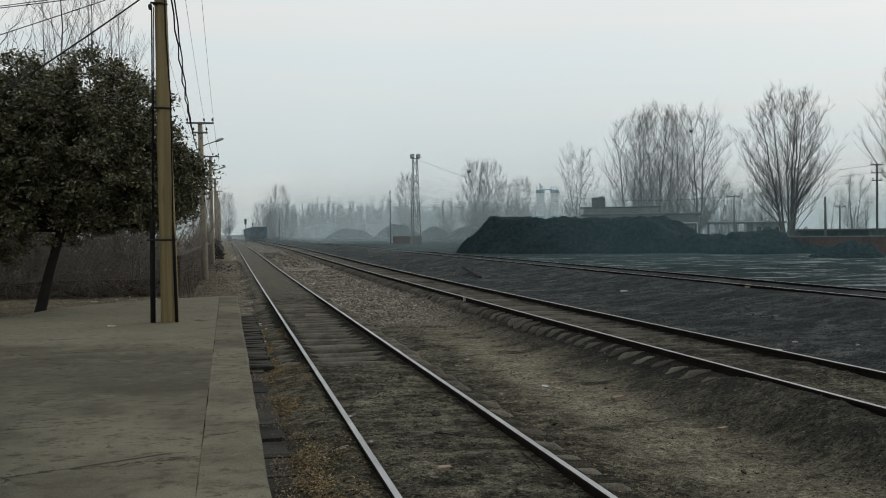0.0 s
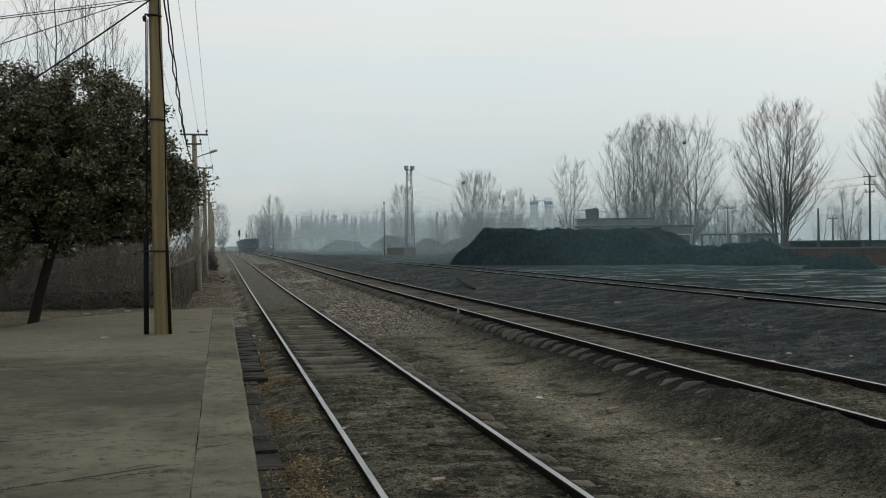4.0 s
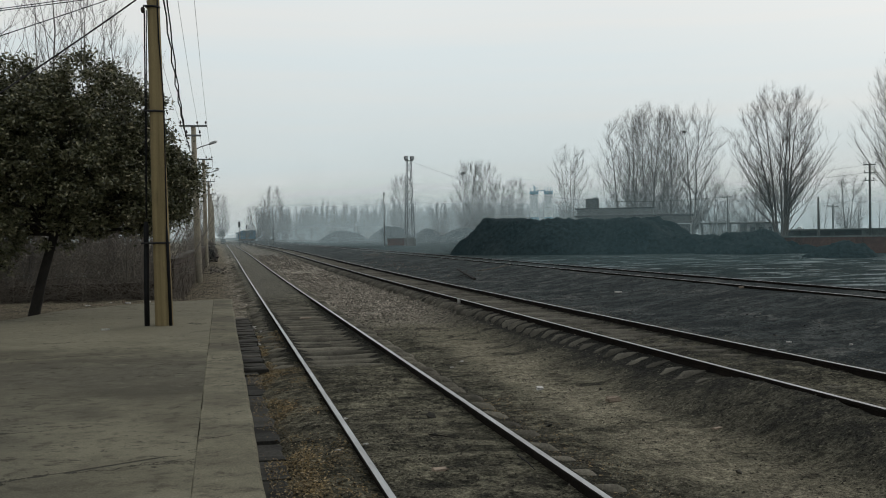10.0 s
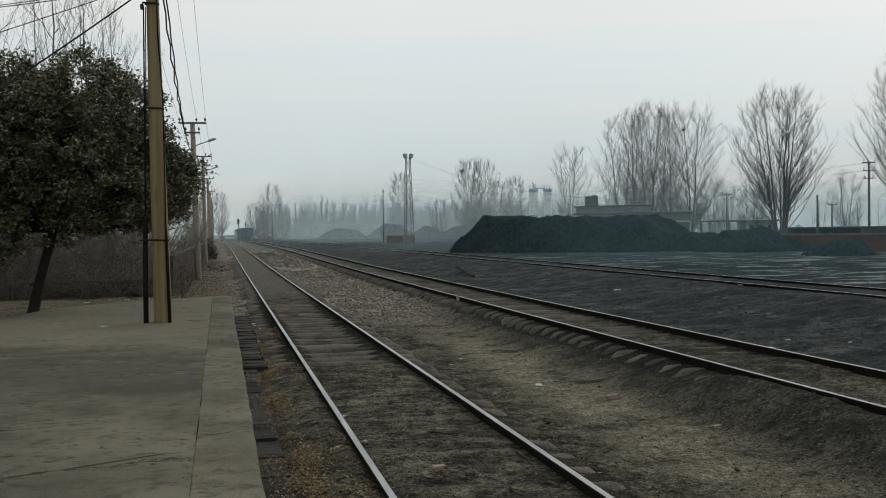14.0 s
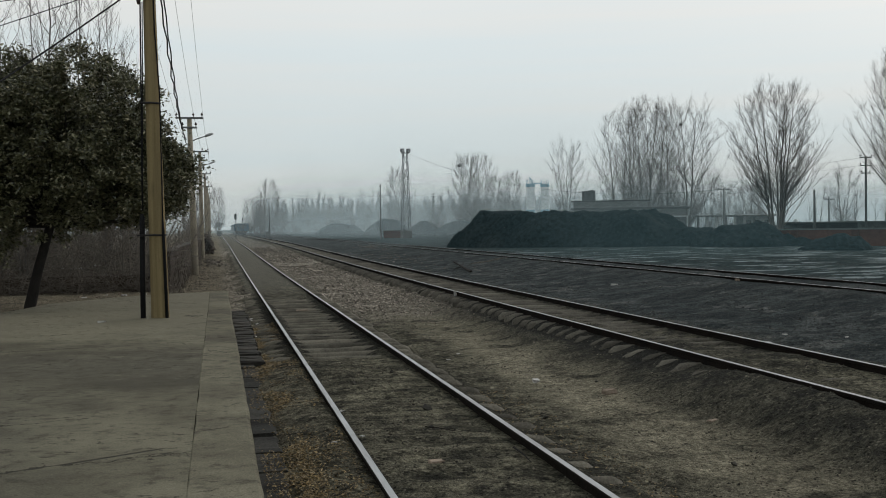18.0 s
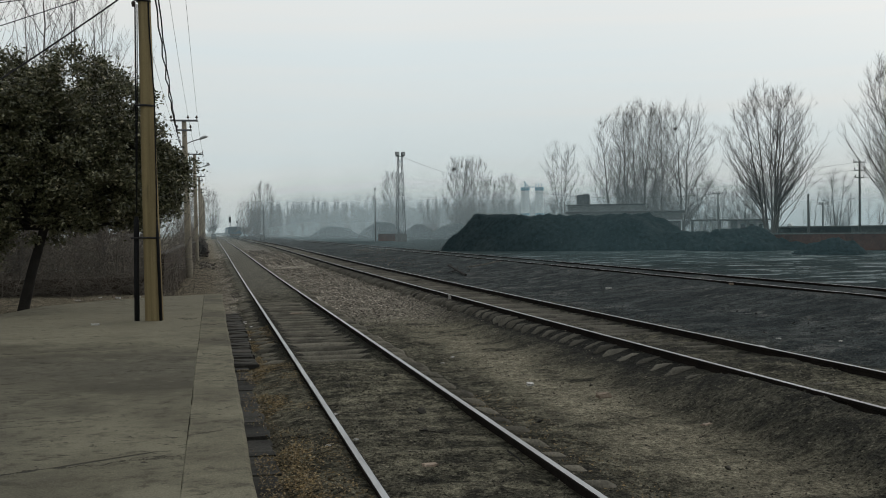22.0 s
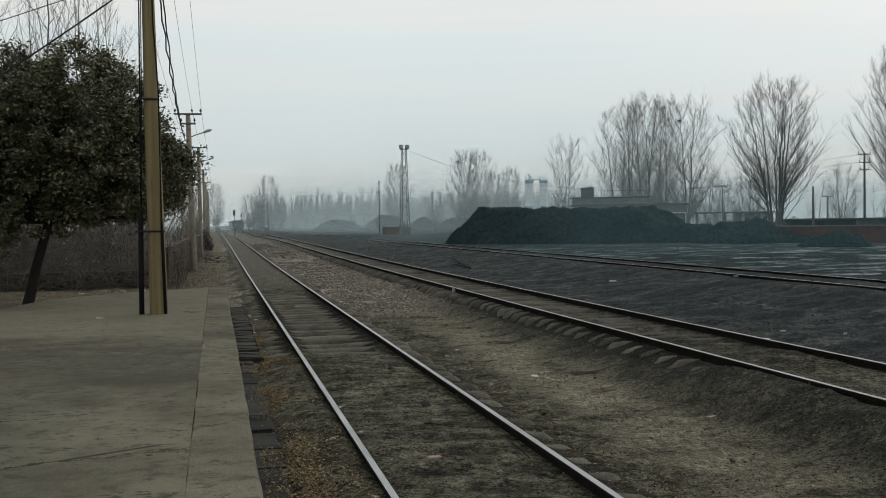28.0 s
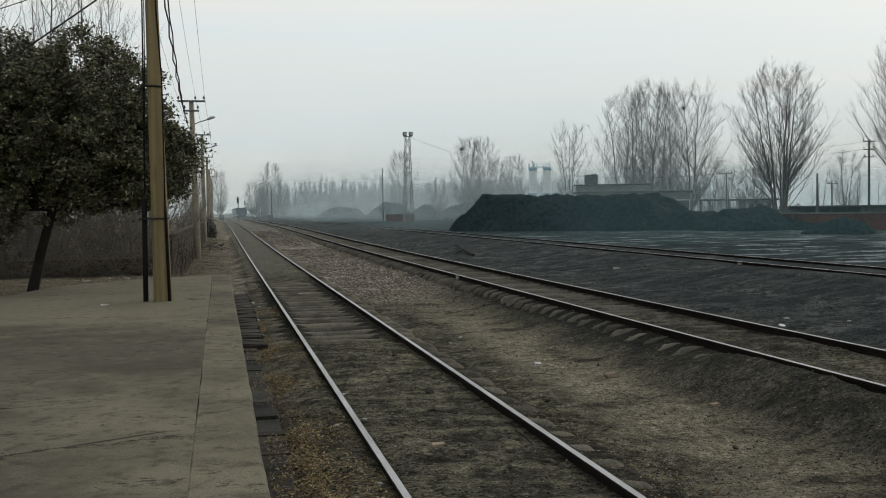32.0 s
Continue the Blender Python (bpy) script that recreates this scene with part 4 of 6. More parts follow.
def bare_tree(seed, high, stems, reach, low=0.22, limbs=34, branches=8, twigs=9, finest=0.006, thick=0.011, widest=0.62, bundle=0.12, material=None):
    """A leafless tree, foot at the origin: stems and limbs that sweep up into a rounded crown hairy with upright twigs."""
    rng = random.Random(seed)
    trunk, fine = ([], []), ([], [])
    lobes = [rng.uniform(0, 6.28) for _ in range(3)]

    def rim(t, a):
        """Radius of the crown at the share t of its height, in the direction a."""
        if t < widest:
            r = 0.22 + 0.78 * math.sin(max(0.0, (t - low) / (widest - low)) * math.pi / 2) ** 0.8
        else:
            r = math.sqrt(max(0.0, 1 - ((t - widest) / (1.03 - widest)) ** 1.9))
        return reach * r * (1 + 0.08 * math.sin(2 * a + lobes[0]) + 0.05 * math.sin(3 * a + lobes[1] + t * 3))

    def sweep(p, q, rise, n, bend):
        """A path from p to q that leaves sideways and ends upward."""
        c = Vector((p.x + (q.x - p.x) * rise, p.y + (q.y - p.y) * rise, p.z + (q.z - p.z) * (1 - rise) * 1.05))
        out = []
        for k in range(n + 1):
            t = k / n
            w = p * (1 - t) ** 2 + c * 2 * t * (1 - t) + q * t * t
            if 0 < k < n:
                w += Vector((rng.gauss(0, bend), rng.gauss(0, bend), 0))
            out.append(w)
        return out

    def taper(r0, r1, n):
        return [r0 + (r1 - r0) * (k / n) ** 0.8 for k in range(n + 1)]

    main = []
    for s in range(stems):
        a = 2 * math.pi * s / stems + rng.uniform(-0.35, 0.35)
        share = (0.30 + 0.35 * ((s * 0.618) % 1)) if stems > 1 else 0.04
        t = rng.uniform(0.90, 1.0) - 0.12 * share
        q = Vector((math.cos(a) * rim(0.75, a) * share, math.sin(a) * rim(0.75, a) * share, t * high))
        p = Vector((math.cos(a), math.sin(a), 0)) * (bundle if stems > 1 else 0) + Vector((0, 0, -0.3))
        r = high * thick * rng.uniform(0.75, 1.0)
        path, radii = sweep(p, q, 0.42, 10, 0.035), taper(r, finest, 10)
        tube(*trunk, path, radii, 7)
        main.append((a, path, radii))
    for k in range(limbs):
        t = low + (0.98 - low) * ((k + rng.random()) / limbs) ** 1.05
        a = k * 2.39996 + rng.uniform(-0.4, 0.4)
        r = rim(t, a) * rng.uniform(0.45, 1.0)
        q = Vector((math.cos(a) * r, math.sin(a) * r, t * high + rng.uniform(-0.02, 0.02) * high))
        _, path, radii = min(main, key=lambda m: abs(math.remainder(m[0] - a, 2 * math.pi)) + rng.uniform(0, 1.0))
        j = min(range(len(path)), key=lambda i: abs(path[i].z - max(0.12 * high, q.z - 0.1 * high - 1.25 * math.hypot(q.x - path[i].x, q.y - path[i].y))))
        p = path[j].lerp(path[min(j + 1, len(path) - 1)], rng.random())
        if q.z < p.z + 0.05 * high:
            q.z = p.z + 0.06 * high
        limb, lr = sweep(p, q, 0.60, 7, 0.04), taper(max(radii[j] * rng.uniform(0.35, 0.55), finest * 1.6), finest, 7)
        tube(*trunk, limb, lr, 4)
        span = (q - p).length
        for e in range(branches):
            u = 0.22 + 0.76 * (e + rng.random()) / branches
            i = min(int(u * 7), 6)
            o = limb[i].lerp(limb[i + 1], u * 7 - i)
            axis = (limb[i + 1] - limb[i]).normalized()
            way = (axis * 0.75 + Vector((rng.gauss(0, 0.60), rng.gauss(0, 0.60), 0.30))).normalized()
            end = o + way * span * rng.uniform(0.20, 0.50) * (1.25 - 0.75 * u) + Vector((0, 0, 0.012 * high))
            branch = sweep(o, end, 0.58, 3, 0.02)
            tube(*fine, branch, taper(max(lr[i] * 0.5, finest), finest * 0.7, 3), 3)
            for g in range(twigs):
                m = rng.randrange(3)
                c = branch[m].lerp(branch[m + 1], rng.random())
                ax = (branch[m + 1] - branch[m]).normalized()
                d = (ax * 0.7 + Vector((rng.gauss(0, 0.42), rng.gauss(0, 0.42), 0.30))).normalized() * high * rng.uniform(0.022, 0.058)
                tube(*fine, [c, c + d], [finest * 0.7, finest * 0.4], 3)
    tree = base("bare_tree", 0, 0, 0, category="tree", kind="thing")
    m = material or BARE
    mesh_object("trunk", *trunk, m, tree)
    mesh_object("crown", *fine, m, tree)
    return tree


def put_tree(master, x, y, z, high, turn, label, wide=1.0, group="bare trees behind the coal yard"):
    t = copy_thing(master, Matrix.Identity(4))
    t.scale = (high / 10 * wide, high / 10 * wide, high / 10)
    t.location, t.rotation_euler = (x, y, z), (0, 0, radians(turn))
    return tagged(t, label, "tree", group)


FAN = bare_tree(11, 10, 6, 3.2, 0.34, 150, 8, 9, 0.0036, 0.0115, 0.58, 0.22)
POPLAR = bare_tree(12, 10, 2, 2.1, 0.16, 84, 7, 7, 0.0037, 0.0085, 0.58, 0.10)
PAIR = bare_tree(13, 10, 2, 2.7, 0.22, 95, 7, 7, 0.0038, 0.0100, 0.58, 0.05)
SLIM = bare_tree(14, 10, 3, 2.3, 0.16, 75, 7, 7, 0.0044, 0.0075, 0.55, 0.10)
FAR = bare_tree(15, 10, 5, 2.9, 0.05, 120, 7, 7, 0.0065, 0.0080, 0.52, 0.15)
SAPLING = bare_tree(16, 10, 1, 2.0, 0.10, 34, 5, 3, 0.0046, 0.0085, 0.55)
TREES = [
    (FAN, 44.95, 78.0, 13.3, 15, 1.0, "tall leafless tree with several fanned stems"),
    (POPLAR, 39.2, 98.0, 13.4, 0, 1.05, "tall leafless poplar with a dense twiggy crown"),
    (POPLAR, 40.2, 97.0, 14.0, 70, 1.05, "tall leafless poplar with a dense twiggy crown"),
    (POPLAR, 41.07, 96.0, 14.3, 140, 1.0, "tall leafless poplar with a dense twiggy crown"),
    (POPLAR, 42.4, 97.0, 14.3, 200, 1.0, "tall leafless poplar with a dense twiggy crown"),
    (POPLAR, 42.9, 95.0, 13.8, 260, 0.9, "tall leafless poplar with a dense twiggy crown"),
    (PAIR, 43.5, 91.5, 13.8, 200, 1.05, "leafless poplar with a twiggy crown and an old nest"),
    (SLIM, 40.75, 118.5, 12.2, 50, 1.05, "leafless poplar in thin haze"),
    (FAN, 51.0, 69.5, 14.6, 130, 0.95, "tall leafless tree with several fanned stems"),
    (FAR, 45.0, 188.0, 15.3, 10, 0.9, "leafless poplar greyed by haze"),
    (FAR, 47.3, 187.0, 15.4, 99, 0.8, "leafless poplar greyed by haze"),
    (FAR, 39.9, 190.0, 8.0, 60, 1.0, "small leafless tree greyed by haze"),
    (FAR, 50.0, 186.0, 11.4, 10, 0.9, "slim leafless tree greyed by haze"),
    (FAR, 53.0, 185.0, 12.0, 210, 0.9, "slim leafless tree greyed by haze"),
    (FAR, 37.0, 215.0, 14.4, 30, 0.9, "leafless tree greyed by haze"),
    (FAR, 14.8, 305.0, 16.4, 80, 0.85, "leafless tree fading into thick haze"),
    (FAR, 9.4, 305.0, 11.0, 200, 1.1, "small leafless tree fading into thick haze"),
    (FAR, 0.2, 300.0, 14.0, 10, 0.8, "leafless tree behind the line of poles"),
    (FAR, -3.4, 150.0, 8.2, 40, 0.9, "leafless tree behind the line of poles"),
    (SLIM, 47.5, 92.0, 6.0, 40, 1.6, "small leafless tree behind the shelter"),
    (SLIM, 43.8, 88.0, 6.6, 300, 1.5, "small leafless tree behind the shelter"),
    (FAN, 49.0, 90.0, 5.5, 10, 1.2, "low leafless tree behind the shelter"),
    (SLIM, 62.0, 95.0, 7.5, 100, 1.4, "leafless tree beyond the yard wall"),
]
for master, x, y, high, turn, wide, label in TREES:
    put_tree(master, x, y, 0.3, high, turn, label, wide)
for master, x, y, high, turn in ((SAPLING, -8.3, 41.6, 14.0, 0), (SAPLING, -7.0, 43.5, 13.0, 80), (SAPLING, -6.0, 41.9, 14.5, 140), (SAPLING, -5.2, 43.5, 12.5, 230), (SAPLING, -4.3, 42.0, 12.0, 310), (SAPLING, -3.4, 43.0, 10.2, 190), (SAPLING, -3.9, 40.6, 11.2, 20), (SAPLING, -4.8, 40.9, 12.8, 260), (SAPLING, -2.9, 41.5, 8.6, 100)):
    put_tree(master, x, y, 0.0, high, turn, "slender leafless poplar behind the platform", 0.8, "leafless poplars behind the platform")
for x, y, high in ((-5.0, 29.6, 7.0), (-5.7, 30.2, 6.5), (-3.1, 31.0, 5.0)):
    put_tree(SAPLING, x, y, 0.0, high, x * 90, "thin leafless sapling behind the platform", 0.5, "leafless poplars behind the platform")
for master in (FAN, POPLAR, PAIR, SLIM, FAR, SAPLING):
    for o in (*master.children_recursive, master):
        bpy.data.objects.remove(o)


def nest(x, y, z, r):
    rng = random.Random(int(x * 10))
    v, f = [], []
    for _ in range(70):
        a, b = rng.uniform(0, 6.28), rng.uniform(-1, 1)
        c = Vector((math.cos(a) * math.sqrt(1 - b * b), math.sin(a) * math.sqrt(1 - b * b), b * 0.8)) * r * 0.8
        w = Vector((rng.gauss(0, 1), rng.gauss(0, 1), rng.gauss(0, 0.5))).normalized() * r * 0.6
        tube(v, f, [c - w, c + w], [0.02, 0.012], 3)
    ob = mesh_object("bird_nest", v, f, BARK)
    ob.location = (x, y, z)
    tagged(ob, "round twig nest high in a leafless tree", "nest")


nest(42.6, 91.2, 11.3, 0.15)
nest(43.8, 187.8, 13.2, 0.36)


def far_woods():
    """The hazy wood at the end of the view, past counting."""
    rng = random.Random(31)
    v, f = [], []
    trunk = (v, f)
    for k in range(1500):
        x = rng.uniform(11, 150)
        y = rng.uniform(288, 335)
        h = rng.uniform(6.0, 10.5) * (1.25 if rng.random() < 0.10 else 1)
        grow(rng, trunk, trunk, Vector((x, y, 0)), Vector((rng.gauss(0, 0.04), 0, 1)).normalized(), h, 0.10, 0, 1, (24,), 0.08, (22,), (3, 3), (0.42,), 0.6, 0.045)
    for k in range(850):
        x, y = rng.uniform(10, 150), rng.uniform(280, 300)
        grow(rng, trunk, trunk, Vector((x, y, -0.5)), Vector((rng.gauss(0, 0.2), 0, 1)).normalized(), rng.uniform(2.5, 6.8), 0.06, 0, 1, (14,), 0.05, (38,), (3, 3), (0.6,), 0.8, 0.03)
    ob = mesh_object("far_woods", v, f, BARE)
    tagged(ob, "line of leafless woods fading into grey haze", "woods", kind="stuff")
    v, f = [], []
    trunk = (v, f)
    for k in range(60):
        x = rng.uniform(64, 140)
        y = 180 - x * 0.5 + rng.uniform(0, 30)
        grow(rng, trunk, trunk, Vector((x, y, 0.3)), Vector((0, 0, 1)), rng.uniform(4.5, 8), 0.07, 0, 2, (13, 6), 0.03, (32, 34), (4, 3, 3))
    ob = mesh_object("far_woods", v, f, BARE)
    tagged(ob, "low leafless trees behind the coal yard in haze", "woods", kind="stuff")


far_woods()


def thicket():
    rng = random.Random(8)
    v, f = [], []
    t = (v, f)
    for k in range(230):
        x, y = rng.uniform(-13, -1.7), 29.3 + 28 * rng.random() ** 1.6
        grow(rng, t, t, Vector((x, y, 0)), Vector((rng.gauss(0, 0.30), rng.gauss(0, 0.15), 1)).normalized(), rng.uniform(2.2, 5.0), rng.uniform(0.014, 0.045), 0, 2, (8, 4), 0.02, (35, 38), (4, 3, 3))
    ob = mesh_object("thicket", v, f, THICKET)
    tagged(ob, "brown leafless thicket of saplings and brush", "thicket", kind="stuff")
    v, f = [], []
    t = (v, f)
    for k in range(170):
        x, y = rng.uniform(-1.9, -1.3), rng.uniform(48, 150)
        grow(rng, t, t, Vector((x - (y - 48) * 0.01, y, 0)), Vector((rng.gauss(0, 0.15), 0, 1)).normalized(), rng.uniform(1.8, 3.6), rng.uniform(0.015, 0.035), 0, 2, (8, 4), 0.02, (35, 38), (4, 3, 3))
    ob = mesh_object("thicket", v, f, THICKET)
    tagged(ob, "brown leafless brush along the wall", "thicket", kind="stuff")

    # long arching shoots that droop across the brush
    v, f = [], []
    for k in range(170):
        p = Vector((rng.uniform(-9.5, -1.4), rng.uniform(29.2, 33.0), rng.uniform(0.4, 1.6)))
        side, long, rise = rng.choice((-1, -1, 1)), rng.uniform(1.2, 3.2), rng.uniform(0.3, 1.5)
        pts = [p + Vector((side * long * t, 0.3 * t, rise * (t * 1.7 - t * t * rng.uniform(1.0, 1.6)))) for t in (0, 0.25, 0.5, 0.75, 1.0)]
        r = rng.uniform(0.008, 0.020)
        tube(v, f, pts, [r, r * 0.9, r * 0.75, r * 0.55, r * 0.3], 4)
    tagged(mesh_object("brambles", v, f, SHOOTS), "pale arching leafless shoots in the brush", "brambles", kind="stuff")

    # brambles: fine crossing shoots low down, before and behind the wall
    v, f = [], []
    for k in range(7000):
        if k < 1600:
            x, y, z = rng.uniform(-12.5, -1.4), rng.uniform(28.0, 28.75), 0.5 + 0.45 * rng.random() ** 1.6
        elif k < 6500:
            x, y = rng.uniform(-12.5, -1.55), 29.1 + 9 * rng.random() ** 1.5
            z = 0.2 + 2.6 * rng.random() ** 1.4
        else:
            y = 29 + 50 * rng.random() ** 1.6
            x, z = -1.22 + (y - 30) * 0.006 + rng.gauss(0, 0.07), 0.10 + 1.0 * rng.random() ** 1.6
        d = Vector((rng.gauss(0, 0.7), rng.gauss(0, 0.4), rng.gauss(0.35, 0.6))).normalized() * rng.uniform(0.25, 0.75)
        p = Vector((x, y, z))
        if k >= 6500:
            d.x *= 0.25
        r = rng.uniform(0.004, 0.010)
        tube(v, f, [p - d, p + Vector((0, 0, 0.08)), p + d], [r, r * 0.8, r * 0.4], 3)
    ob = mesh_object("brambles", v, f, BRAMBLE)
    tagged(ob, "grey-brown leafless brambles over the low walls", "brambles", kind="stuff")


thicket()


def evergreen(x, y, z, lean, centres, leaves, seed, label):
    """A broad-leaved evergreen: leaning trunk, limbs, and many leaves in clumps; centres: (x, y, z, rx, ry, rz)."""
    rng = np.random.default_rng(seed)
    rr = random.Random(seed)
    tree = base("evergreen_tree", x, y, z, label=label, category="tree", group="evergreen trees on the platform")
    fork = Vector((lean, 0, 1.7))
    rod("trunk", [(0, 0, -0.3), (0.02, 0, 0), (lean * 0.45, 0, 0.8), fork, fork + Vector((lean * 0.8, 0, 0.9))], [0.14, 0.118, 0.10, 0.09, 0.06], BARK, tree, 12)
    tips = []
    total = sum(c[3] * c[4] * c[5] for c in centres)
    for cx, cy, cz, rx, ry, rz in centres:
        for _ in range(int(860 * rx * ry * rz / total) + 20):
            d = rng.normal(size=3)
            d /= np.linalg.norm(d)
            r = rng.uniform(0.35, 1.0) ** 0.45
            bulge = 1 + 0.13 * math.sin(d[0] * 5 + seed) * math.cos(d[2] * 4 + d[1] * 3) + rng.normal(0, 0.05)
            p = Vector((cx + d[0] * rx * r * bulge, cy + d[1] * ry * r * bulge, cz + d[2] * rz * r * bulge))
            tips.append(p)
    v, f = [], []
    for p in tips[::5]:
        mid = fork.lerp(p, 0.5) + Vector((rr.gauss(0, 0.15), rr.gauss(0, 0.15), rr.gauss(0.1, 0.1)))
        tube(v, f, [fork, mid, p], [0.05, 0.025, 0.008], 5)
    mesh_object("limb", v, f, BARK, tree)
    places, sizes = [], []
    each = leaves // len(tips)
    for p in tips:
        s = rr.uniform(0.07, 0.17)
        q = rng.normal(0, 1, (each, 3)) * np.array([s, s, s * 0.75])
        places += (np.array(p) + q).tolist()
        sizes += rng.uniform(0.033, 0.055, each).tolist()
    ob = scatter("crown", LEAF, places, sizes, LEAVES, seed, 1.6, tree)
    return tree


evergreen(-3.87, 23.1, 0.52, 0.46, [(1.05, 0.1, 3.6, 1.95, 1.8, 1.85), (1.7, 0, 2.85, 1.4, 1.5, 1.05), (-0.5, 0, 3.7, 2.0, 1.8, 1.5), (2.4, -0.1, 2.65, 0.85, 1.0, 1.0), (3.0, -0.1, 2.66, 0.5, 0.6, 0.66), (2.65, 0.0, 2.5, 0.5, 0.7, 0.58), (0.4, 0.2, 2.3, 1.6, 1.4, 0.8), (-1.0, 0, 2.15, 1.2, 1.1, 0.75)], 166000, 5, "dark evergreen tree with glossy leaves and a leaning trunk")
evergreen(-6.3, 22.6, 0.52, -0.15, [(0.35, 0, 3.3, 2.1, 2.0, 1.95), (1.3, 0.3, 1.7, 1.1, 1.2, 0.9), (0.5, 0, 1.55, 1.0, 1.0, 0.6)], 52000, 6, "dark evergreen tree with glossy leaves on the platform")

# ---- old wall and soil edge beyond the platform ----
def old_walls():
    wall = base("boundary_wall", 0, 0, 0, label="low dark brown brick wall along the track", category="wall", kind="structure")
    def run(a, b, z0, z1, thick):
        a, b = Vector((*a, 0)), Vector((*b, 0))
        d = b - a
        m = Matrix.Translation(a) @ Matrix.Rotation(math.atan2(d.y, d.x), 4, "Z")
        bm = bmesh.new()
        block(bm, 0, d.length, -thick / 2, thick / 2, z0, z1, 0.01, m)
        part("masonry", bm, OLD_BRICK, wall)
        bm = bmesh.new()
        k = 0.0
        while k < d.length - 0.1:
            e = min(k + 0.9, d.length)
            block(bm, k, e - 0.01, -thick / 2 - 0.04, thick / 2 + 0.04, z1, z1 + 0.07, 0.008, m)
            k += 0.9
        part("coping", bm, OLD_COPING, wall, "grey cement coping")
    run((-1.44, 30.5), (-1.06, 85), -0.2, 1.45, 0.24)
    run((-12, 28.9), (-1.7, 28.9), -0.2, 0.86, 0.24)


def stump():
    """A ragged mass of earth and roots."""
    bm = bmesh.new()
    bmesh.ops.create_icosphere(bm, subdivisions=4, radius=1)
    for v in bm.verts:
        d = v.co.copy()
        r = 1 + 0.28 * noise.noise(d * 1.7) + 0.16 * noise.noise(d * 4.5) + 0.10 * noise.noise(Vector((d.x * 11, d.y * 11, d.z * 3)))
        v.co = Vector((d.x * 0.74 * r * (1.15 - 0.25 * d.z), d.y * 1.3 * r, (d.z * 0.92 + 0.15) * r))
    ob = part("earth_stump", bm, OLD_BRICK)
    ob.location = (-1.02, 82.6, 0.66)
    tagged(ob, "ragged brown stump of earth and roots ending the wall", "stump")
    rng = random.Random(3)
    v, f = [], []
    for k in range(60):
        p = Vector((rng.gauss(0.1, 0.28), rng.gauss(-0.9, 0.4), rng.uniform(-0.3, 1.0)))
        d = Vector((rng.gauss(0.2, 0.3), rng.gauss(0, 0.3), rng.gauss(-0.1, 0.5)))
        tube(v, f, [p, p + d * 0.4 + Vector((0, -0.1, 0.05)), p + d * 0.8], [0.03, 0.02, 0.01], 4)
    mesh_object("roots", v, f, BRAMBLE, ob)


old_walls()
stump()


def pale_wall():
    # added wall; its white pieces stand in for a bright gap under the foliage
    w = base("rendered_wall", 0, 44.0, 0, label="added low dark wall whose pale band stands in for a bright gap behind the brush", category="wall", kind="structure")
    part("masonry", boxed(-9.2, -4.6, 0, 0.24, -0.2, 0.58), OLD_BRICK, w)
    x, rng = -9.2, random.Random(6)
    while x < -4.7:
        e = min(x + rng.uniform(0.25, 0.8), -4.6)
        if rng.random() < 0.7:
            part("band", boxed(x, e - 0.02, -0.02, 0.26, 0.584, 0.70 + rng.uniform(0, 0.08), 0.01), PALE, w, "white strip standing in for a bright gap")
        x = e


pale_wall()


# ---- coal yard ----
def heap(name, x, y, rx, ry, high, seed, label, turn=0.0, flat=0.55, lumps=True):
    """A loose heap with a ragged top and slopes at the angle of rest."""
    n = 72
    gx, gy = np.meshgrid(np.linspace(-1, 1, n * 2), np.linspace(-1, 1, n))
    wob = 1 + 0.12 * waves(gx * rx * 0.35 + seed * 9, gy * ry * 0.35, 2)
    px, py = np.abs(gx) ** 3.0, np.abs(gy) ** 2.0
    fall = np.clip((1 - (px + py) ** 0.5 * wob) / (1 - flat), 0, 1)
    fall = fall * step(1 - np.abs(gx), 0, 0.08) * step(1 - np.abs(gy), 0, 0.10)
    fall = 1 - (1 - fall) ** 1.25
    z = high * fall * (1 + 0.08 * waves(gx * rx * 0.6 + seed * 5, gy * 0.6, 2)) + (0.17 * waves(gx * rx * 1.0 + seed, gy * ry * 1.0, 5) + 0.10 * waves(gx * rx * 2.6 + seed, gy * ry * 2.2, 3)) * np.minimum(1, fall * 5)
    z = z - 0.2 * (1 - np.minimum(1, fall * 8))
    v = np.stack([gx * rx, gy * ry, z], -1).reshape(-1, 3)
    i = (np.arange(n - 1)[:, None] * 2 * n + np.arange(2 * n - 1)).ravel()
    f = np.stack([i, i + 1, i + 2 * n + 1, i + 2 * n], 1)
    ob = mesh_object(name, v.tolist(), f.tolist(), COAL, smooth=True)
    ob.matrix_world = pose(x, y, 0.52, 0, 0, turn)
    return tagged(ob, label, "coal heap", "heaps in the coal yard")


heap("coal_heap", 24.6, 71.5, 9.6, 5.5, 2.5, 3, "long black coal heap with a ragged flat top", -38)
heap("coal_heap", 31.3, 66.5, 4.0, 4.0, 1.2, 5, "lower black coal heap beside the long one", -38)
heap("coal_heap", 32.3, 60.5, 3.2, 2.6, 1.45, 7, "small pointed black coal heap", -30, 0.2)
heap("coal_heap", 35.2, 60.5, 3.6, 2.6, 0.95, 8, "low black coal heap before the brick wall", -30, 0.3)
heap("coal_heap", 31.7, 49.2, 2.1, 1.5, 0.72, 9, "small black coal heap before the brick wall", -30, 0.25)
for x, y, rx, high, s in ((25.2, 218, 6.0, 2.6, 11), (33.2, 203, 5.6, 3.1, 12), (37.9, 191, 4.0, 2.5, 13), (40.6, 175, 4.4, 2.6, 14)):
    heap("coal_heap", x, y, rx, 3.0, high, s, "distant dark coal heap greyed by haze", -12, 0.08)


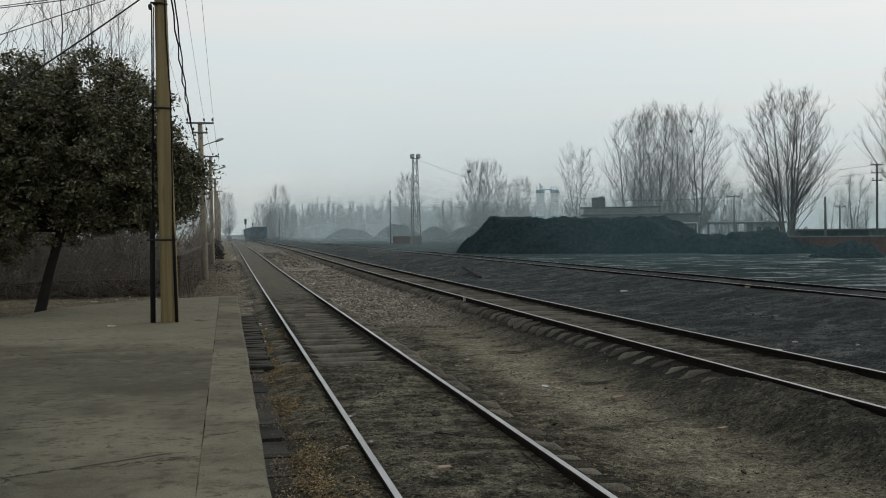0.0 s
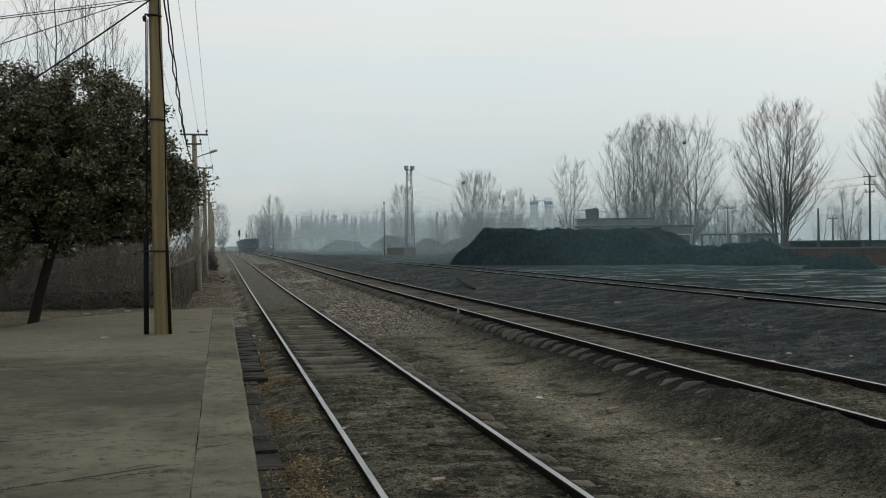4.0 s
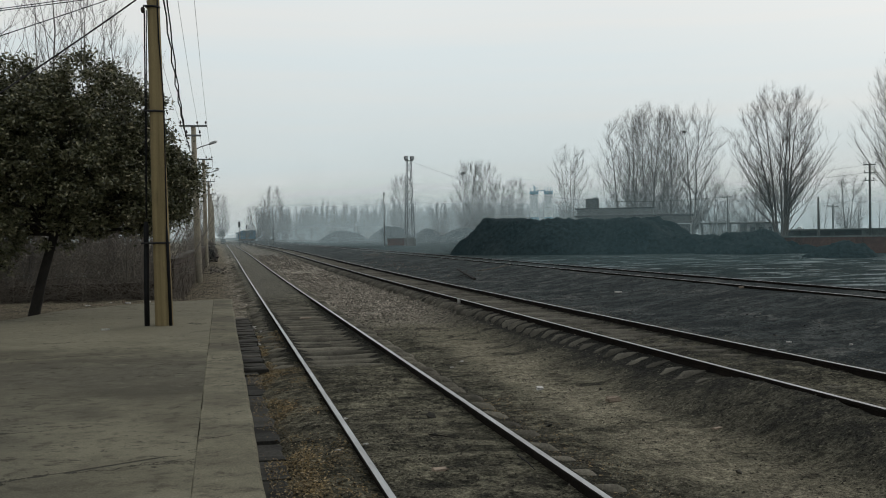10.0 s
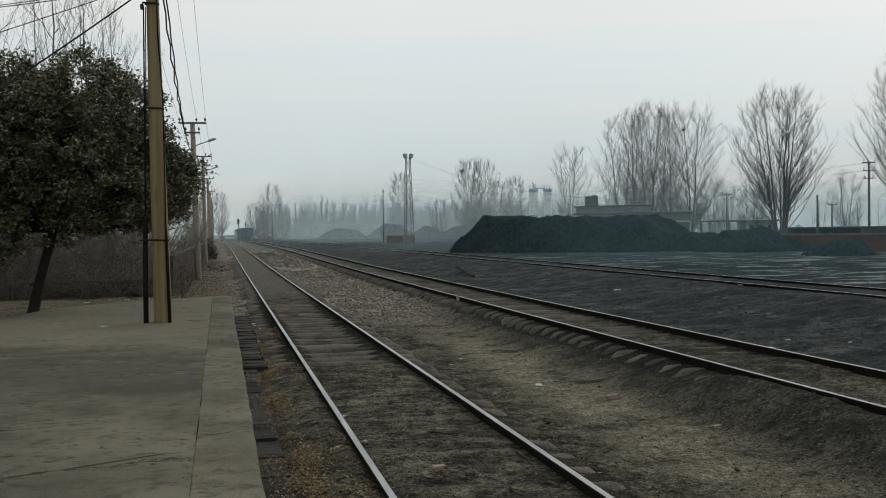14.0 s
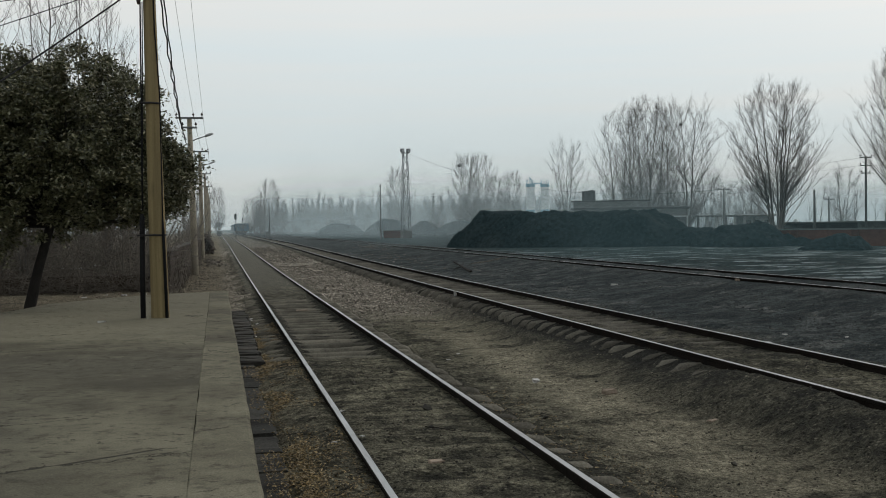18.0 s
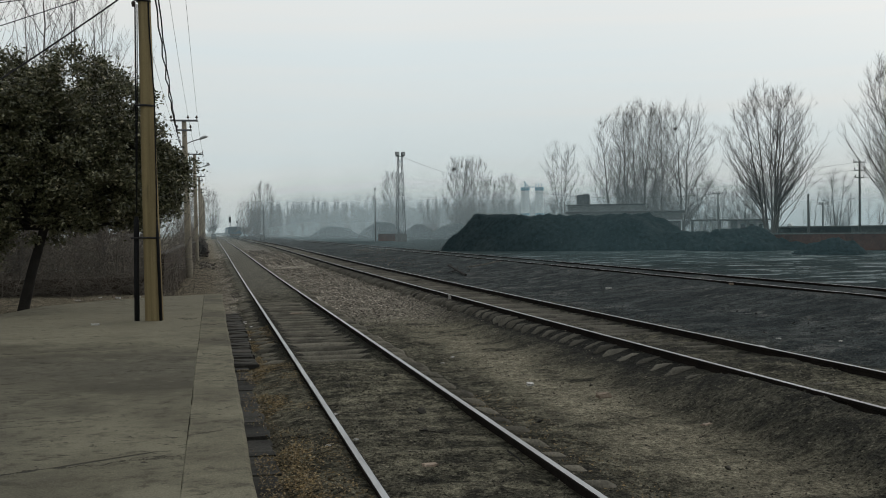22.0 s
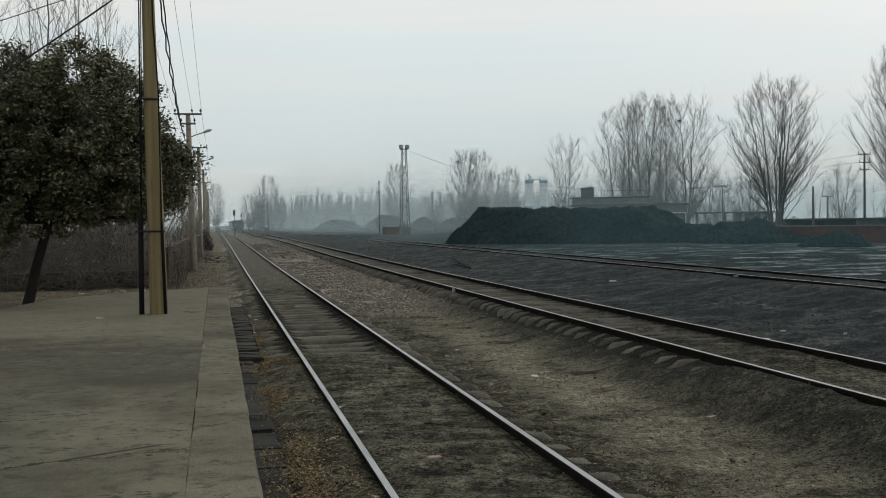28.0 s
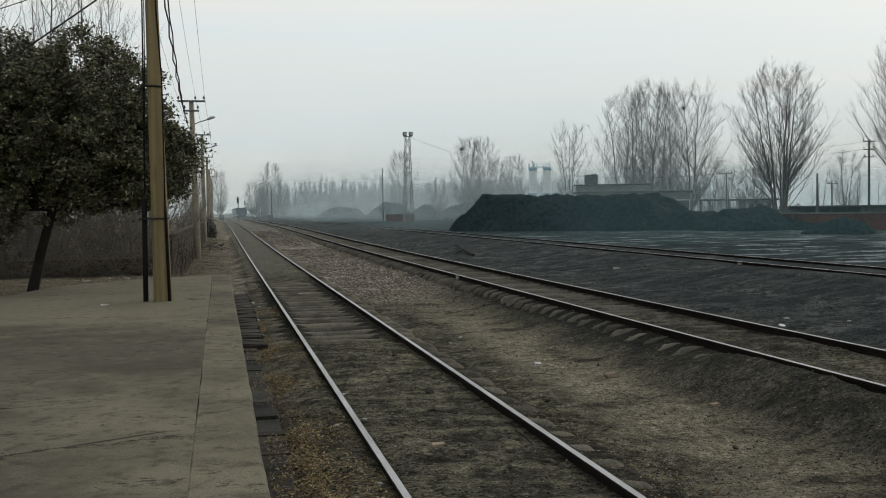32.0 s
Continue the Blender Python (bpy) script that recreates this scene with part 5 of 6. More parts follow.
def brick_wall():
    wall = base("brick_wall", 0, 0, 0, label="low sooty red brick wall behind the coal yard", category="wall", kind="structure")
    a, b = Vector((32.5, 62.0, 0)), Vector((46.0, 47.5, 0))
    d = b - a
    m = Matrix.Translation(a) @ Matrix.Rotation(math.atan2(d.y, d.x), 4, "Z")
    bm = bmesh.new()
    block(bm, 0, d.length, -0.12, 0.12, 0.2, 1.55, 0.01, m)
    part("masonry", bm, BRICK, wall)
    bm = bmesh.new()
    block(bm, -0.05, d.length, -0.17, 0.17, 1.55, 1.63, 0.01, m)
    part("coping", bm, RENDER, wall)
    for k in range(6):
        bm = bmesh.new()
        block(bm, 0.2 + k * 3.6, 0.6 + k * 3.6, -0.22, -0.12, 0.2, 1.53, 0.01, m)
        part("pier", bm, BRICK, wall)


brick_wall()


def yard_building():
    b = base("yard_building", 29.9, 85.0, 0.3, -22.5, label="long grey flat-roofed building behind the coal heaps", category="building")
    part("wall", boxed(0, 9.3, 0, 6, -0.3, 3.0), RENDER, b)
    part("roof", boxed(-0.3, 9.6, -0.45, 6.3, 3.0, 3.18, 0.02), ROOFING, b)
    part("upper_wall", boxed(-0.2, 6.2, 2.0, 6, 3.18, 3.75), RENDER, b)
    part("upper_roof", boxed(-0.4, 6.4, 1.8, 6.2, 3.75, 3.85, 0.02), ROOFING, b)
    tank = part("roof_tank", boxed(0.5, 1.65, 2.6, 3.8, 3.85, 4.7, 0.03), ROOFING, b, "dark square water tank on the roof")
    part("lid", boxed(1.1, 1.5, 2.9, 3.3, 4.7, 4.8, 0.01), ROOFING, tank)
    for k in range(4):
        w = part("window", boxed(1.0 + k * 2.4, 2.2 + k * 2.4, -0.05, 0.02, 1.2, 2.4), PALE, b)
        part("pane", boxed(1.08 + k * 2.4, 2.12 + k * 2.4, -0.06, -0.045, 1.28, 2.32), DARK_GLASS, w)


yard_building()


def shelter(x, y, turn, length, cols, z1, label):
    s = base("open_shelter", x, y, 0.3, turn, label=label, category="shelter")
    part("roof", boxed(-0.3, length + 0.3, -0.4, 3.4, z1, z1 + 0.14, 0.02), RENDER, s)
    for k in range(cols):
        p = k * length / (cols - 1)
        part("column", boxed(p - 0.11, p + 0.11, 0, 0.22, -0.3, z1), PALE if k % 3 else RENDER, s)
    part("back_wall", boxed(0, length, 3.0, 3.2, -0.3, 1.3), PALE, s)
    return s


shelter(42.0, 86.5, -24, 6.4, 9, 2.30, "open grey shelter with thin pale columns")


def small_hut():
    h = base("small_hut", 46.2, 86.0, 0.3, -8, label="small hut with pale walls, dark windows and a white slab roof", category="hut")
    part("wall", boxed(0, 2.5, 0, 2.4, -0.3, 2.28), PALE, h)
    part("roof", boxed(-0.25, 2.75, -0.3, 2.7, 2.28, 2.46, 0.02), SILO_WHITE, h, "pale slab roof")
    for k in range(3):
        w = part("window", boxed(0.15 + k * 0.8, 0.72 + k * 0.8, -0.03, 0.02, 1.35, 2.05), PALE, h)
        part("pane", boxed(0.22 + k * 0.8, 0.65 + k * 0.8, -0.04, -0.025, 1.42, 1.98), DARK_GLASS, w)


small_hut()


def lean_to():
    r = base("lean_to", 42.2, 80.6, 0.3, -6, label="long low lean-to with a thin grey roof", category="lean-to")
    part("roof", boxed(0, 5.2, -0.3, 2.6, 1.42, 1.52, 0.02), RENDER, r)
    part("back_wall", boxed(0.1, 5.1, 2.2, 2.4, -0.3, 1.42), ROOFING, r)
    for k in range(6):
        part("post", boxed(0.05 + k * 1.0, 0.17 + k * 1.0, -0.1, 0.02, -0.3, 1.42), ROOFING, r)


lean_to()


def white_tank():
    t = base("water_tank", 47.15, 79.0, 0.3, label="white domed water tank beside the low shed", category="water tank")
    v, f = [], []
    tube(v, f, [(0, 0, -0.3), (0, 0, 1.55), (0, 0, 1.80), (0, 0, 1.93), (0, 0, 1.98)], [0.29, 0.29, 0.25, 0.15, 0.03], 16, True)
    mesh_object("shell", v, f, SILO_WHITE, t, smooth=True)
    part("foot", boxed(-0.35, 0.35, -0.35, 0.35, -0.3, 0.12, 0.02), RENDER, t)


white_tank()


def far_brick_wall():
    w = base("brick_wall", 24.0, 146.0, 0.3, -4, label="low sooty red brick wall beside the lamp tower in haze", category="wall", kind="structure")
    part("masonry", boxed(-1.0, 2.6, 0, 0.3, -0.3, 1.25), BRICK, w)
    part("coping", boxed(-1.05, 2.65, -0.05, 0.35, 1.25, 1.33, 0.01), RENDER, w)


far_brick_wall()


def low_shed():
    s = base("low_shed", 45.7, 76.4, 0.3, -12, label="long low dark shed behind the brick wall", category="shed")
    part("wall", boxed(0, 4.9, 0, 4, -0.3, 1.62), ROOFING, s)
    part("roof", boxed(-0.2, 16, -0.25, 4.3, 1.62, 1.74, 0.02), RENDER, s)
    part("wall", boxed(4.91, 15.8, 0, 4, -0.3, 1.62), RENDER, s, "grey rendered end of the shed")
    for k in range(4):
        part("door", boxed(0.4 + k * 1.15, 1.2 + k * 1.15, -0.05, 0.02, -0.3, 1.45), IRON, s)


low_shed()


def post(name, x, y, z, high, r, label, arms=(), material=IRON, category="pole"):
    p = base(name, x, y, z, label=label, category=category)
    rod("shaft", [(0, 0, -0.3), (0, 0, high)], [r, r * 0.7], material, p, 8)
    for drop, half in arms:
        part("crossarm", boxed(-half, half, -0.04, 0.04, high - drop - 0.04, high - drop + 0.04), material, p)
        for s in (-1, 1):
            insulator(p, s * (half - 0.04), 0, high - drop + 0.04)
    return p


post("power_pole", 50.6, 74.4, 0.3, 6.9, 0.11, "tall grey power pole with three crossarms", ((0.1, 0.55), (0.75, 0.5), (1.35, 0.4)), RENDER, "power pole")
post("power_pole", 44.87, 72.5, 0.3, 4.2, 0.11, "plain grey pole behind the wall", (), RENDER, "power pole")
post("power_pole", 51.0, 80.2, 0.3, 3.8, 0.10, "short grey pole with a crossarm", ((0.2, 0.5),), RENDER, "power pole")
post("power_pole", 43.5, 84.5, 0.3, 4.8, 0.10, "grey pole with a crossarm behind the shelter", ((0.15, 0.5),), RENDER, "power pole")
post("lamp_post", 21.4, 138.4, 0.4, 7.4, 0.08, "thin grey lamp post in the yard", ((0.3, 0.12), (1.6, 0.15)), RENDER, "lamp post")
post("power_pole", 10.4, 215, 0.2, 7.0, 0.10, "thin grey pole fading into haze", category="power pole")
for k in range(3):
    cable((50.6, 74.4, 7.1 - k * 0.6), (28.0, 190, 6.8 - k * 0.5), 1.2, 0.007, "thin power line sagging across the yard")
    cable((50.6, 74.4, 7.1 - k * 0.6), (75, 60, 6.8 - k * 0.5), 0.6, 0.007, "thin power line sagging across the yard")
cable((24.1, 133, 11.6), (43.5, 84.5, 5.0), 2.2, 0.012, "thin wire from the lamp tower")


def lamp_tower():
    t = base("lamp_tower", 24.6, 137.0, 0.45, 8, label="tall grey steel lattice lamp tower on a concrete plinth", category="lamp tower")
    high, b0, b1 = 11.4, 0.52, 0.27
    foot = 1.6
    for sx in (-1, 1):
        for sy in (-1, 1):
            rod("leg", [(sx * b0, sy * b0, 0.6), (sx * b1, sy * b1, high)], 0.045, GALV, t, 5)
    n = 12
    for k in range(n):
        z0, z1 = 0.9 + (high - 0.9) * k / n, 0.9 + (high - 0.9) * (k + 1) / n
        w0, w1 = b0 + (b1 - b0) * z0 / high, b0 + (b1 - b0) * z1 / high
        s = 1 if k % 2 else -1
        rod("brace", [(-s * w0, -w0, z0), (s * w1, -w1, z1)], 0.03, GALV, t, 4)
        rod("brace", [(s * w0, w0, z0), (-s * w1, w1, z1)], 0.03, GALV, t, 4)
        rod("brace", [(w0, -s * w0, z0), (w1, s * w1, z1)], 0.03, GALV, t, 4)
        rod("brace", [(-w0, s * w0, z0), (-w1, -s * w1, z1)], 0.03, GALV, t, 4)
    part("plinth", boxed(-0.62, 0.62, -0.62, 0.62, -0.4, 1.15, 0.04), RENDER, t, "stained concrete plinth")
    part("head_frame", boxed(-0.5, 0.5, -0.3, 0.3, high, high + 0.10), GALV, t)
    for s in (-1, 1):
        lamp = part("floodlight", boxed(s * 0.42 - 0.24, s * 0.42 + 0.24, -0.3, 0.1, high + 0.12, high + 0.62, 0.05), IRON, t)
        part("lens", boxed(s * 0.42 - 0.18, s * 0.42 + 0.18, -0.32, -0.298, high + 0.2, high + 0.55), GLASS, lamp)


lamp_tower()


def silos():
    s = base("cement_silos", 76.0, 248.6, 0.3, label="pair of white silos with blue bands fading into haze", category="silo")
    for k, dx in enumerate((0, 3.7)):
        v, f = [], []
        tube(v, f, [(dx, 0, 5.6), (dx, 0, 11.2)], [1.02, 1.02], 20, True)
        silo = mesh_object("silo", v, f, SILO_WHITE, s, smooth=False)
        for za, zb in ((3.6, 5.6), (11.2, 12.0)):
            v, f = [], []
            tube(v, f, [(dx, 0, za), (dx, 0, zb)], [1.1, 1.1], 20, True)
            mesh_object("band", v, f, SILO_BLUE, silo, "blue painted band")
        for sx in (-0.8, 0.8):
            for sy in (-0.8, 0.8):
                rod("leg", [(dx + sx, sy, -0.4), (dx + sx, sy, 3.7)], 0.1, GALV, s, 6)
        v, f = [], []
        for j in range(9):
            a = 2 * math.pi * j / 9
            tube(v, f, [(dx + math.cos(a), math.sin(a), 12), (dx + math.cos(a), math.sin(a), 13)], [0.04, 0.04], 4)
        mesh_object("railing", v, f, SILO_BLUE, silo)
    part("walkway", boxed(0.9, 2.8, -0.4, 0.4, 12.0, 12.2), SILO_BLUE, s)
    rod("filter_arm", [(0.2, 0, 12), (0.2, 0, 13.0), (-0.3, 0, 13.6)], 0.14, SILO_BLUE, s, 8)


silos()


# ---- signal and line-side things far down the track ----
def signal(x, y, z, high, r, label, k0=1.0):
    s = base("railway_signal", x, y, z, label=label, category="signal")
    rod("post", [(0, 0, -0.3), (0, 0, high)], r, IRON, s, 8)
    head = part("signal_head", boxed(-0.23 * k0, 0.23 * k0, -0.2 * k0, 0.12 * k0, high - 0.1 * k0, high + 1.1 * k0, 0.08 * k0), BLACK, s)
    for k in range(3):
        zz = high + (0.05 + k * 0.38) * k0
        rod("hood", [(0, -0.2 * k0, zz), (0, -0.36 * k0, zz)], 0.12 * k0, BLACK, head, 10)
    rod("ladder", [(0.2, 0.1, 0), (0.12, 0.1, high)], 0.03, IRON, s, 4)
    return s


signal(3.85, 226, 0.2, 4.05, 0.05, "dark railway signal on a post beside the track")
signal(5.2, 221, 0.4, 3.5, 0.03, "small dark railway signal on a thin post", 0.55)


def relay_hut(x, y, w, h, label):
    b = base("relay_box", x, y, 0.35, label=label, category="relay box")
    part("body", boxed(-w / 2, w / 2, -w / 2, w / 2, -0.3, h, 0.03), RENDER, b)
    part("cap", boxed(-w / 2 - 0.06, w / 2 + 0.06, -w / 2 - 0.06, w / 2 + 0.06, h, h + 0.08, 0.02), ROOFING, b)


relay_hut(9.6, 205, 0.9, 1.1, "grey relay box beside the track in haze")
relay_hut(0.6, 300, 1.3, 1.2, "small grey hut beside the track in haze")


# ---- the train ----
def gondola():
    """An open-topped goods wagon, 13.4 m long, tail at y = 0, rail level at z = 0."""
    w = base("goods_wagon", 0, 0, 0, label="dark blue-green open-topped goods wagon rolling away on the second track", category="railway wagon", group="wagons of the train")
    part("side", boxed(-1.52, -1.44, 0.3, 13.1, 1.1, 3.1, 0.01), WAGON, w)
    part("side", boxed(1.44, 1.52, 0.3, 13.1, 1.1, 3.1, 0.01), WAGON, w)
    part("end", boxed(-1.52, 1.52, 0.2, 0.28, 1.1, 3.12, 0.01), WAGON, w)
    part("end", boxed(-1.52, 1.52, 13.12, 13.2, 1.1, 3.12, 0.01), WAGON, w)
    part("floor", boxed(-1.5, 1.5, 0.2, 13.2, 0.98, 1.1, 0.01), WAGON, w)
    part("load", boxed(-1.43, 1.43, 0.3, 13.1, 1.1, 2.75, 0.05), COAL, w, "coal load")
    for s in (-1, 1):
        for k in range(8):
            part("rib", boxed(s * 1.58 - 0.06, s * 1.58 + 0.06, 0.9 + k * 1.62, 1.06 + k * 1.62, 1.0, 3.08, 0.01), WAGON, w)
    for k in range(4):
        part("rib", boxed(-1.2 + k * 0.75, -1.06 + k * 0.75, 0.08, 0.2, 1.0, 3.05, 0.01), WAGON, w)
    part("end_beam", boxed(-1.4, 1.4, 0.05, 0.3, 0.62, 1.0, 0.02), IRON, w)
    part("sill", boxed(-0.3, 0.3, 0.1, 13.3, 0.7, 0.98, 0.02), IRON, w)
    part("coupler", boxed(-0.14, 0.14, -0.35, 0.12, 0.75, 1.0, 0.03), IRON, w)
    for y in (2.1, 11.3):
        bogie = part("bogie", boxed(-1.05, 1.05, y - 1.1, y + 1.1, 0.42, 0.72, 0.06), IRON, w)
        for dy in (-0.88, 0.88):
            for s in (-1, 1):
                rod("wheel", [(s * 0.69, y + dy, 0.42), (s * 0.80, y + dy, 0.42)], 0.42, IRON, bogie, 18)
    return w


TRAIN = [gondola()]
for k in range(1, 9):
    TRAIN.append(copy_thing(TRAIN[0], Matrix.Identity(4)))

# ---- planks, litter and loose stuff ----
def planks():
    rng = random.Random(21)
    shapes = []
    for k in range(3):
        bm = boxed(-0.2, 0.2, -0.10, 0.10, -0.08, 0.05, 0.02)
        for v in bm.verts:
            v.co += Vector((rng.uniform(-0.015, 0.02), rng.uniform(-0.01, 0.01), rng.uniform(-0.008, 0.008)))
        me = bpy.data.meshes.new("old_timber")
        bm.to_mesh(me)
        bm.free()
        me.materials.append(PLANK)
        shapes.append(me)
    y = 16.2
    while y < 26.2:
        ob = new("old_timber", shapes[rng.randrange(3)])
        ob.matrix_world = pose(0.44 + rng.uniform(-0.03, 0.03), y, 0.035 + rng.uniform(-0.018, 0.018), rng.uniform(-3, 3), rng.uniform(-3, 3), rng.uniform(-4, 4))
        tagged(ob, "short dark tarred timber lying beside the platform", "timber", "old timbers beside the platform")
        y += 0.235 if rng.random() < 0.8 else rng.uniform(0.36, 0.6)
    y = 3.0
    while y < 15.9:
        length = rng.uniform(0.6, 1.1)
        wide = 0.53 + rng.uniform(-0.03, 0.04)
        sink = rng.uniform(-0.028, 0.006)
        bm = bmesh.new()
        n = 6
        rows = []
        for k in range(n + 1):
            t = y + (length - 0.03) * k / n
            e = wide + rng.uniform(-0.025, 0.015)
            z = sink + 0.050 + rng.uniform(-0.008, 0.008)
            rows.append([bm.verts.new(p) for p in ((0.255, t, -0.1), (0.255, t, z), (e - 0.02, t, z), (e, t, z - 0.02), (e, t, -0.1))])
        for p, q in zip(rows, rows[1:]):
            for j in range(4):
                bm.faces.new((p[j], q[j], q[j + 1], p[j + 1]))
        bm.faces.new(rows[0])
        bm.faces.new(rows[-1][::-1])
        bmesh.ops.recalc_face_normals(bm, faces=bm.faces[:])
        ob = part("drain_cover", bm, SLAB)
        tagged(ob, "worn dark concrete slab along the foot of the platform", "drain slab", "drain slabs beside the platform")
        y += length if rng.random() < 0.8 else length + rng.uniform(0.08, 0.25)


planks()


def place_on_ground(rng, n, x0, x1, y0, y1, up=0.0):
    x, y = rng.uniform(x0, x1, n), rng.uniform(y0, y1, n)
    return np.stack([x, y, height(x, y) + up], 1)


def loose():
    rng = np.random.default_rng(77)
    for n, x0, x1, y0, y1, s0, s1 in ((12000, 3.3, 5.9, 22, 60, 0.009, 0.032), (4000, 3.0, 5.9, 60, 110, 0.03, 0.06), (7000, -1.0, 0.9, 27, 80, 0.008, 0.028), (700, 5.1, 5.9, 14, 40, 0.006, 0.022)):
        p = place_on_ground(rng, n, x0, x1, y0, y1)
        p = p[rng.uniform(0, 1, n) < step(p[:, 1] + 3 * bumps(p[:, 0] * 0.9, p[:, 1] * 0.5), y0, y0 + 10)]
        n = len(p)
        ob = scatter("ballast", ROCK, p, rng.uniform(s0, s1, n), STONES, int(x0 * 7 + y0) + 50)
        tagged(ob, "loose grey-brown broken stone beside the rails", "ballast", kind="stuff")
    n = 52000
    p = place_on_ground(rng, n, 0.7, 8.6, 5, 26, 0.0)
    crowd = bumps(p[:, 0] * 1.7, p[:, 1] * 1.3) + 0.6 * bumps(p[:, 0] * 5, p[:, 1] * 4) + rng.normal(0, 0.3, n) > 0.1
    p = p[crowd]
    ob = scatter("clods", CHIP, p, 0.004 + 0.020 * rng.uniform(0, 1, len(p)) ** 5, CLODS, 3, 0.7)
    tagged(ob, "small dark clods and cinders on the dirt", "clods", kind="stuff")
    p = place_on_ground(rng, 5000, 8.2, 19, 9, 70, -0.006)
    ob = scatter("coal_lumps", ROCK, p, 0.005 + 0.026 * rng.uniform(0, 1, 5000) ** 5, CLODS, 4)
    tagged(ob, "small coal lumps and cinders strewn over the yard", "coal lumps", kind="stuff")
    p = place_on_ground(np.random.default_rng(91), 26000, 8.0, 24, 10, 62)
    p = p[bumps(p[:, 0] * 0.7, p[:, 1] * 0.5) + 0.5 * bumps(p[:, 0] * 2.3, p[:, 1] * 1.9) > 0.0]
    ob = scatter("coal_lumps", CHIP, p, 0.008 + 0.022 * np.random.default_rng(92).uniform(0, 1, len(p)) ** 3, YARD_BITS, 93, 0.7)
    tagged(ob, "crumbs of coal, cinder and soil over the yard", "coal lumps", kind="stuff")
    x = np.where(rng.uniform(0, 1, 34000) < 0.5, rng.normal(0.68, 0.08, 34000), rng.uniform(0.34, 1.14, 34000))
    y = rng.uniform(5, 23, 34000)
    keep = (np.sin(y * 2.1) + np.sin(y * 0.9 + 1) + rng.normal(0, 0.6, 34000) + 2.6 * bumps(x * 4, y * 1.6)) > 0.4
    x, y = x[keep], y[keep]
    ob = scatter("fallen_leaves", LEAF, np.stack([x, y, np.maximum(height(x, y), np.where((x < 0.53) & (y < 15.8), 0.045, 0)) + 0.012], 1), rng.uniform(0.006, 0.019, len(x)), DRY_LEAVES, 9, 0.7)
    tagged(ob, "yellow-brown dry leaves and straw beside the platform", "fallen leaves", kind="stuff")
    n = 900
    p = place_on_ground(rng, n, 3.0, 3.6, 5, 13, 0.01)
    ob = scatter("fallen_leaves", LEAF, p, rng.uniform(0.008, 0.02, n), DRY_LEAVES, 10, 0.5)
    tagged(ob, "dry leaves caught between sleeper ends", "fallen leaves", kind="stuff")


loose()


def scrap(name, x, y, sx, sy, sz, material, label, category, seed, turn=0.0):
    rng = random.Random(seed)
    bm = boxed(-sx / 2, sx / 2, -sy / 2, sy / 2, 0, sz, min(sx, sy, sz) * 0.2)
    for v in bm.verts:
        v.co += Vector((rng.uniform(-0.12, 0.12) * sx, rng.uniform(-0.12, 0.12) * sy, rng.uniform(-0.15, 0.15) * sz))
    ob = part(name, bm, material)
    ob.matrix_world = pose(x, y, float(height(x, y)) - 0.005, 0, 0, turn)
    return tagged(ob, label, category)


def rubble(x, y, n, spread_x, spread_y, s0, s1, label, seed):
    rng = np.random.default_rng(seed)
    px, py = rng.normal(x, spread_x, n), rng.normal(y, spread_y, n)
    ob = scatter("rubble", ROCK, np.stack([px, py, height(px, py) + rng.uniform(0, s1, n) * 0.8], 1), rng.uniform(s0, s1, n), PALE_STONE, seed)
    tagged(ob, label, "rubble", kind="stuff")


rubble(-0.2, 63, 90, 0.28, 2.2, 0.05, 0.13, "heap of pale rubble on the bank beside the track", 5)
rubble(11.6, 80, 90, 0.5, 3.5, 0.03, 0.08, "pale rubble strewn on the coal-black ground", 6)
rubble(11.7, 44.4, 260, 0.42, 0.16, 0.01, 0.035, "pale streak of small stones on the coal-black ground", 7)
rubble(9.8, 58, 120, 0.6, 6.0, 0.02, 0.06, "brown rubble strewn beside the second track", 8)
scrap("brick", 4.79, 12.38, 0.17, 0.09, 0.06, RED_BRICK, "broken reddish brick lying on the dirt", "brick", 1, 8)
for k, (x, y, s) in enumerate(((10.59, 26.95, 0.15), (1.28, 11.33, 0.07), (2.37, 21.07, 0.10), (0.52, 24.2, 0.10), (0.75, 21.5, 0.11), (8.95, 15.35, 0.07), (9.55, 14.55, 0.07), (4.2, 13.6, 0.14), (1.32, 9.9, 0.05), (1.02, 9.6, 0.05), (3.6, 16.4, 0.06), (3.9, 17.0, 0.07), (0.62, 25.1, 0.12), (0.7, 24.7, 0.09), (1.1, 7.5, 0.05), (2.1, 24.3, 0.12))):
    scrap("litter", x, y, s, s * 0.6, s * 0.28, PAPER, "scrap of dirty white litter on the ground", "litter", 30 + k, k * 37)
for k in range(9):
    scrap("litter", -1.45 - 0.23 * k - 0.1 * (k % 2), 26.7 - 0.09 * k + 0.35 * (k % 3), 0.06 + 0.02 * (k % 4), 0.05, 0.03 + 0.05 * (k == 4), PAPER if k % 2 else RED_BRICK, "scrap of rubbish on the soil behind the platform", "rubbish", 80 + k, k * 50)
scrap("litter", 1.78, 8.63, 0.12, 0.07, 0.03, RED_BRICK, "flat pinkish brick chip between the rails", "brick chip", 60, 10)
scrap("litter", -1.93, 18.37, 0.12, 0.07, 0.02, PAPER, "pale scrap lying on the platform", "litter", 90, 5).location.z = PLAT
scrap("litter", 6.14, 27.0, 0.08, 0.05, 0.12, PAPER, "white rag caught beside the rail", "rag", 91, 5)
scrap("litter", 12.7, 24.0, 0.10, 0.08, 0.05, RED_BRICK, "small orange scrap on the coal dust", "litter", 92, 5)
